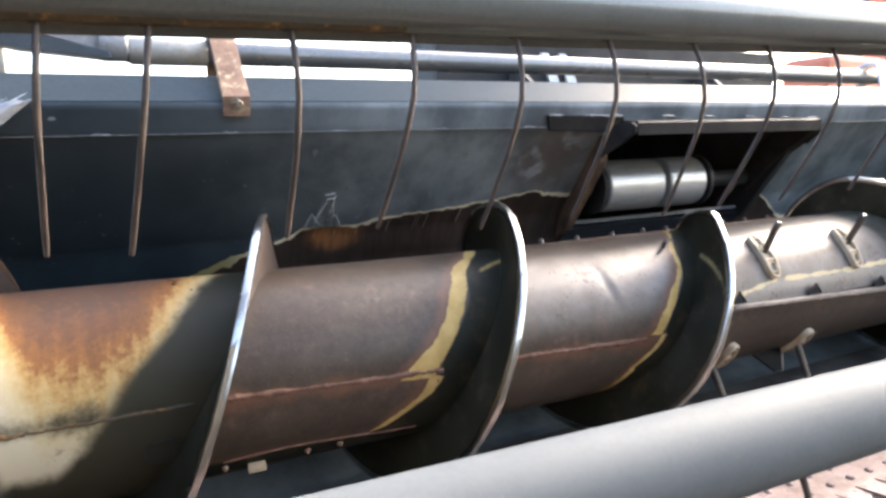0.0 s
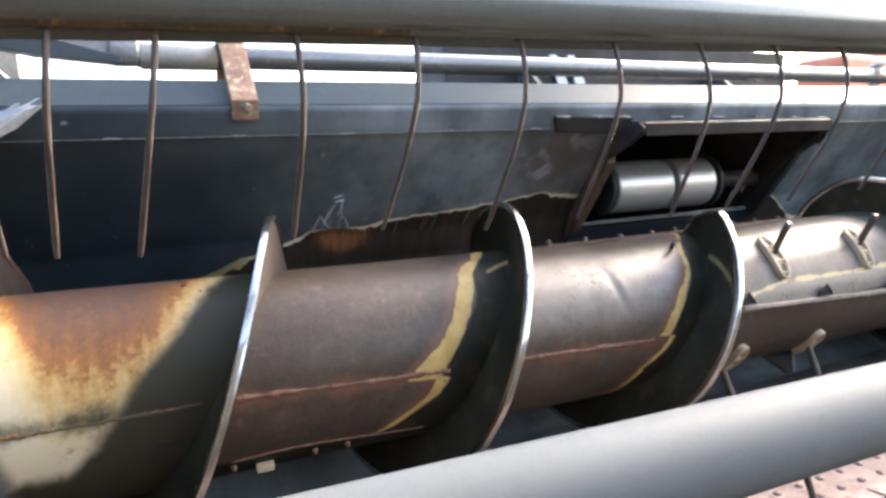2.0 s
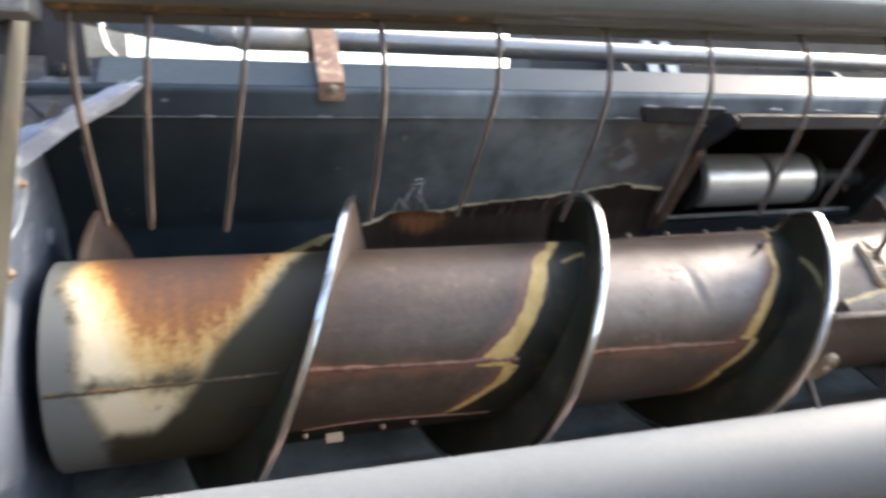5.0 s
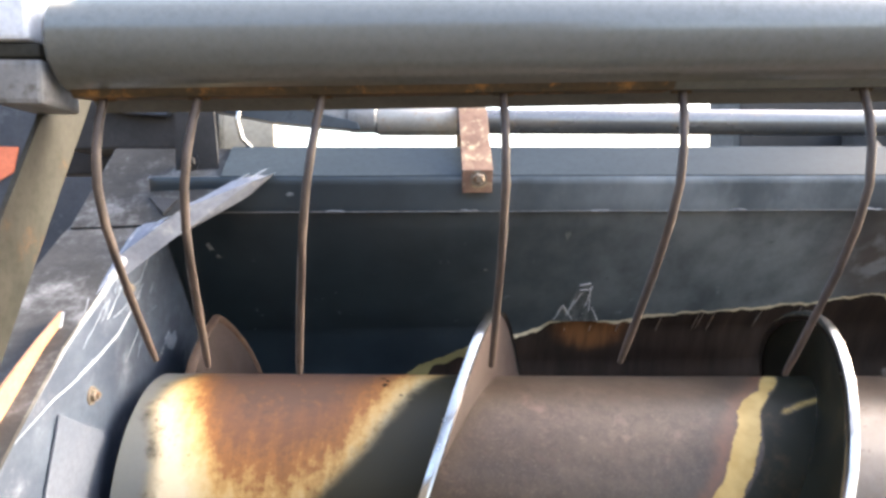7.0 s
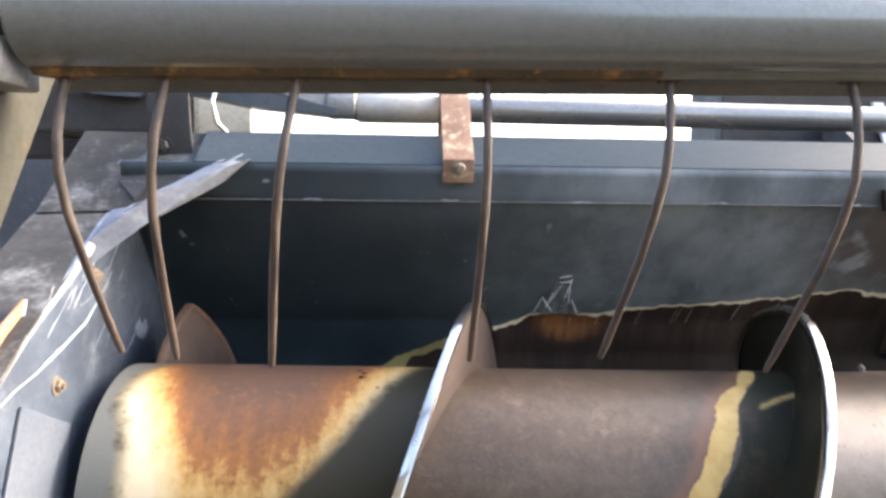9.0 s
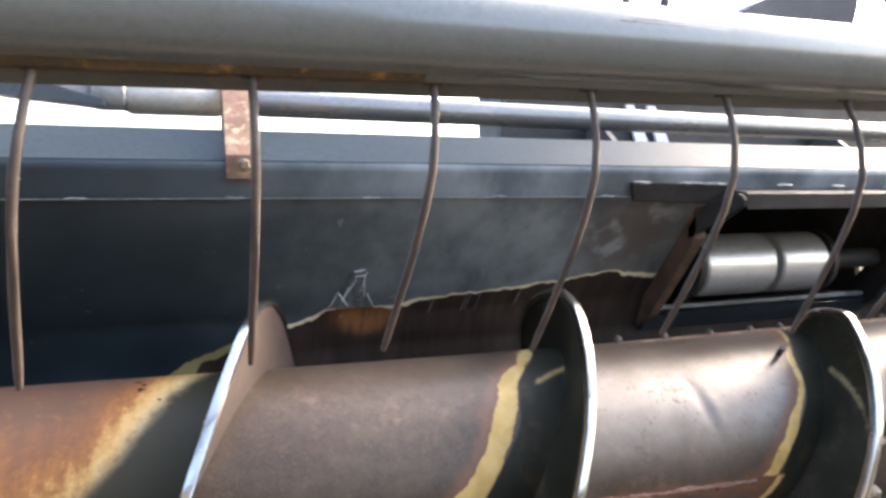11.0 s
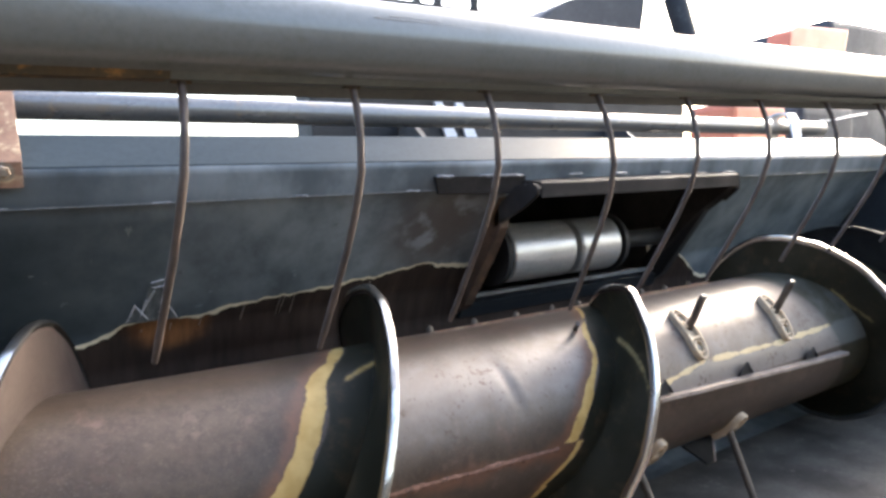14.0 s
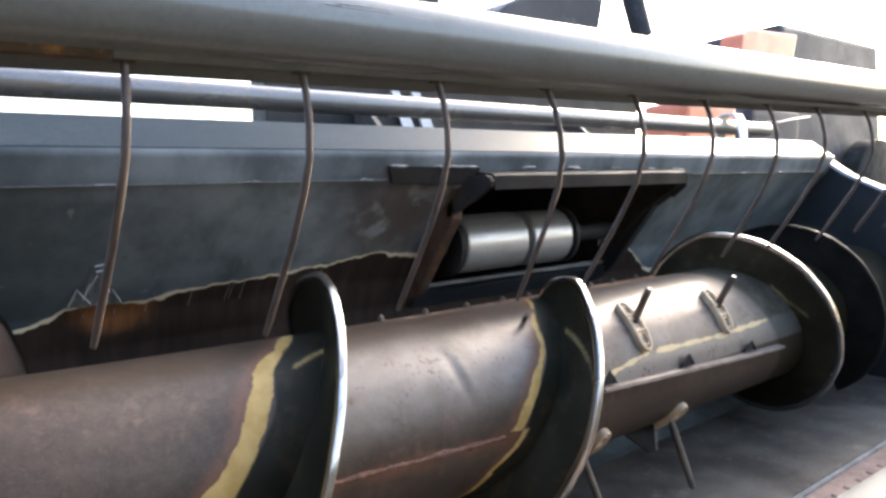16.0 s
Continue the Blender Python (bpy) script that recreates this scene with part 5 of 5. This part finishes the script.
for x0, x1, a in ((1.93, 2.16, 70), (1.95, 2.02, 65)):
    pts = [(x0 + (x1 - x0) * k / 12, BAT[0] - 0.0459 * math.sin(radians(a + 0.5 * math.sin(k))), BAT[1] + 0.0459 * math.cos(radians(a + 0.5 * math.sin(k)))) for k in range(13)]
    under(part("scratch", bm_tube(pts, 0.0006, 6), M["pipe"], None, "", True), reel)
R_C = (0.19, 1.50)  # reel axis
under(part("reel_axle", bm_tube([(1.0, *R_C), (X_RIGHT, *R_C)], 0.06, 32), M["bat"], None, "", True), reel)


def flat_arm(a, b, x, w, name="spider_arm"):
    a, b = Vector((x, *a)), Vector((x, *b))
    side = (b - a).normalized().cross(Vector((1, 0, 0))) * w / 2
    return under(part(name, bm_extrude([a - side, b - side, b + side, a + side], (0.006, 0, 0), 0.001), M["arm"], None, "grey-green flat bar of the reel end"), reel)


for x, s in ((1.075, 1), (X_RIGHT - 0.07, 1)):
    flat_arm((1.04, 1.385), (0.50, 0.60), x, 0.068)
    flat_arm(R_C, (1.06, 1.39), x - 0.03, 0.042)
    flat_arm((0.87, 1.42), (0.52, 0.90), x - 0.05, 0.040)
    flat_arm((0.545, 1.22), (0.60, 0.80), x - 0.02, 0.045)
    flat_arm(R_C, LOW_BAT[:2], x - 0.04, 0.045)
under(part("bearing_block", bm_box(1.03, 1.112, 0.905, 0.975, 1.376, 1.390, 0.003), M["arm"], None, "olive bearing plate at the bat's end"), reel)
under(part("bearing_box", bm_box(1.066, 1.113, 0.905, 0.975, 1.333, 1.375, 0.005), M["grey_part"], None, "pale bearing box at the bat's end"), reel)
under(part("bearing_plate", bm_box(1.02, 1.104, 0.90, 0.99, 1.391, 1.50, 0.004), M["pale"], None, "pale end plate of the reel"), reel)

# ---- knife bar in front of the floor ----
knife = thing("cutter_bar", "rusty riveted cutter bar in front of the floor", "cutter bar", (2.8, 0.93, 0.33))
under(part("bar", bm_box(X_LEFT, X_RIGHT, 0.86, 1.052, 0.322, 0.342, 0.003), M["knife"], None, "pinkish rusted flat bar"), knife)
under(part("edge_strip", bm_box(X_LEFT + 0.01, X_RIGHT - 0.01, 1.038, 1.054, 0.3425, 0.352, 0.002), M["grey_part"], None, "worn bright edge strip"), knife)
for i in range(46):
    x = X_LEFT + 0.05 + i * 0.0762
    if x > X_RIGHT - 0.06:
        break
    tooth = under(part("knife_section", bm_extrude([(x, 0.90, 0.343), (x + 0.074, 0.90, 0.343), (x + 0.048, 0.80, 0.343), (x + 0.026, 0.80, 0.343)], (0, 0, 0.004), 0.0008), M["knife"]), knife)
    for dx, y in ((0.02, 0.885), (0.055, 0.885), (0.037, 0.935), (0.037, 0.99)):
        rv = bmesh.new()
        bmesh.ops.create_uvsphere(rv, u_segments=10, v_segments=6, radius=0.010, matrix=Matrix.Translation((x + dx, y, 0.343)) @ Matrix.Diagonal((1, 1, 0.55, 1)))
        r = part("rivet", rv, M["knife"], None, "", True)
        r.parent = tooth

# ---- what stands behind the machine ----
combine = thing("combine_harvester", "dark combine harvester standing behind its header", "combine harvester", (4.3, 3.6, 0.0))
under(part("fender", bm_extrude([(4.02, 3.0, 2.10), (4.14, 3.0, 2.19), (4.31, 3.0, 2.27), (4.56, 3.0, 2.35), (4.95, 3.0, 2.42), (4.92, 3.0, 2.28), (4.89, 3.0, 2.12)], (0, 0.9, 0), 0.02), M["trailer"], None, "grey curved fender"), combine)
under(part("platform", bm_box(3.3, 4.9, 3.3, 4.2, 2.02, 2.12, 0.02), M["pipe"], None, "grey cab platform"), combine)
under(part("step_frame", bm_box(2.96, 3.66, 2.98, 3.02, 2.10, 2.135, 0.005), M["black"], None, "dark bar of a step frame"), combine)
under(part("step_arm", bm_box(3.32, 3.36, 3.0, 3.5, 2.04, 2.10, 0.005), M["black"]), combine)
for x in (3.28, 3.40, 3.62):
    under(part("step_post", bm_box(x, x + 0.035, 2.985, 3.015, 2.13, 2.62, 0.004), M["black"]), combine)
under(part("rail_post", bm_tube([(5.12, 3.0, 2.9), (5.15, 3.0, 2.55), (5.22, 3.0, 2.35), (5.32, 3.0, 2.14)], 0.07, 14), M["trailer"], None, "", True), combine)
under(part("axle_beam", bm_box(3.4, 5.4, 4.0, 4.3, 0.7, 1.0, 0.02), M["black"]), combine)
under(part("upright", bm_box(3.62, 3.78, 4.02, 4.18, 0.95, 2.24, 0.01), M["black"]), combine)
under(part("upright", bm_box(4.62, 4.78, 4.02, 4.18, 0.95, 2.24, 0.01), M["black"]), combine)
under(part("guard_rail", bm_tube([(4.75, 3.2, 2.38), (4.75, 3.1, 3.05), (4.78, 3.05, 3.1), (5.05, 3.0, 3.1), (5.12, 3.0, 3.05), (5.12, 3.0, 2.88)], 0.03, 12), M["pipe"], None, "", True), combine)
for x in (3.45, 5.0):
    under(part("wheel", bm_tube([(x, 4.15, 0.8), (x + 0.04, 4.15, 0.8), (x + 0.41, 4.15, 0.8), (x + 0.45, 4.15, 0.8)], 0.8, 40, None, [0.70, 0.8, 0.8, 0.70]), M["rubber"], None, "", True), combine)
far = thing("orange_machine", "orange farm machine parked farther off", "farm machine", (9.0, 4.4, 0.0))
under(part("body", bm_box(7.35, 8.25, 4.0, 4.5, 0.9, 1.95, 0.06), M["orange"]), far)
under(part("hopper", bm_extrude([(8.2, 4.0, 1.9), (9.4, 4.0, 2.45), (9.5, 4.0, 2.80), (8.5, 4.0, 2.76), (8.33, 4.0, 2.68)], (0, 0.25, 0), 0.03), M["orange"]), far)
under(part("wheel", bm_tube([(7.8, 3.9, 0.55), (8.2, 3.9, 0.55)], 0.55, 32), M["rubber"], None, "", True), far)
tractor = thing("dark_tractor", "dark dusty tractor parked farther off", "tractor", (11.8, 5.2, 0.0))
under(part("hood", bm_box(9.45, 10.7, 4.5, 5.6, 0.9, 2.05, 0.10, 3), M["trailer"]), tractor)
under(part("cab", bm_prism_x([(4.55, 0.9), (6.2, 0.9), (6.1, 3.15), (4.7, 3.2)], 10.5, 13.6, 0.08), M["trailer"], None, "dark cab"), tractor)
for x, r in ((9.9, 0.5), (12.6, 0.85)):
    under(part("wheel", bm_tube([(x, 4.2, r), (x, 4.24, r), (x, 4.50, r), (x, 4.54, r)], r, 36, None, [r * 0.9, r, r, r * 0.9]), M["rubber"], None, "", True), tractor)
# fittings at the left end of the rail
drive = thing("reel_drive", "dirty dark drive housing with scraped pale edges", "drive housing", (0.86, 1.80, 1.369))
under(part("housing", bm_extrude([(0.70, 1.72, 1.372), (0.98, 1.72, 1.372), (0.98, 1.72, 1.47), (0.90, 1.72, 1.475), (0.80, 1.72, 1.44), (0.70, 1.72, 1.47)], (0, 0.16, 0), 0.006), M["black"]), drive)
under(part("scraped_guard", bm_extrude([(0.74, 1.70, 1.50), (0.90, 1.70, 1.485), (0.955, 1.70, 1.46), (0.93, 1.70, 1.44), (0.84, 1.70, 1.445), (0.76, 1.70, 1.475)], (0, 0.05, 0), 0.004), M["blue_scuffed"], None, "scraped pale blue guard"), drive)
under(part("hose", bm_tube([(1.09, 1.69, 1.46), (1.085, 1.68, 1.43), (1.095, 1.68, 1.39), (1.11, 1.69, 1.372)], 0.005, 10), M["steel"], None, "bright steel fitting", True), drive)
under(part("beam", bm_box(0.55, 1.0, 1.90, 2.0, 1.33, 1.56, 0.005), M["black"]), drive)
under(part("beige_panel", bm_box(0.98, 1.115, 1.90, 1.93, 1.30, 1.52, 0.003), M["panel"], None, "dusty beige panel"), drive)
trailer = thing("grey_trailer", "blue-grey trailer parked beyond the header", "trailer", (-2.2, 5.0, 0.0))
under(part("box", bm_box(-4.2, -0.30, 4.2, 6.0, 0.7, 2.25, 0.04), M["trailer"]), trailer)
for x in (-3.4, -1.6):
    under(part("wheel", bm_tube([(x, 4.25, 0.45), (x + 0.3, 4.25, 0.45)], 0.45, 28), M["rubber"], None, "", True), trailer)
under(part("reflector", bm_extrude([(-1.15, 4.19, 1.64), (-0.83, 4.19, 1.63), (-0.86, 4.19, 1.49), (-1.0, 4.19, 1.40)], (0, 0.01, 0)), M["orange"], None, "orange-red triangle"), trailer)
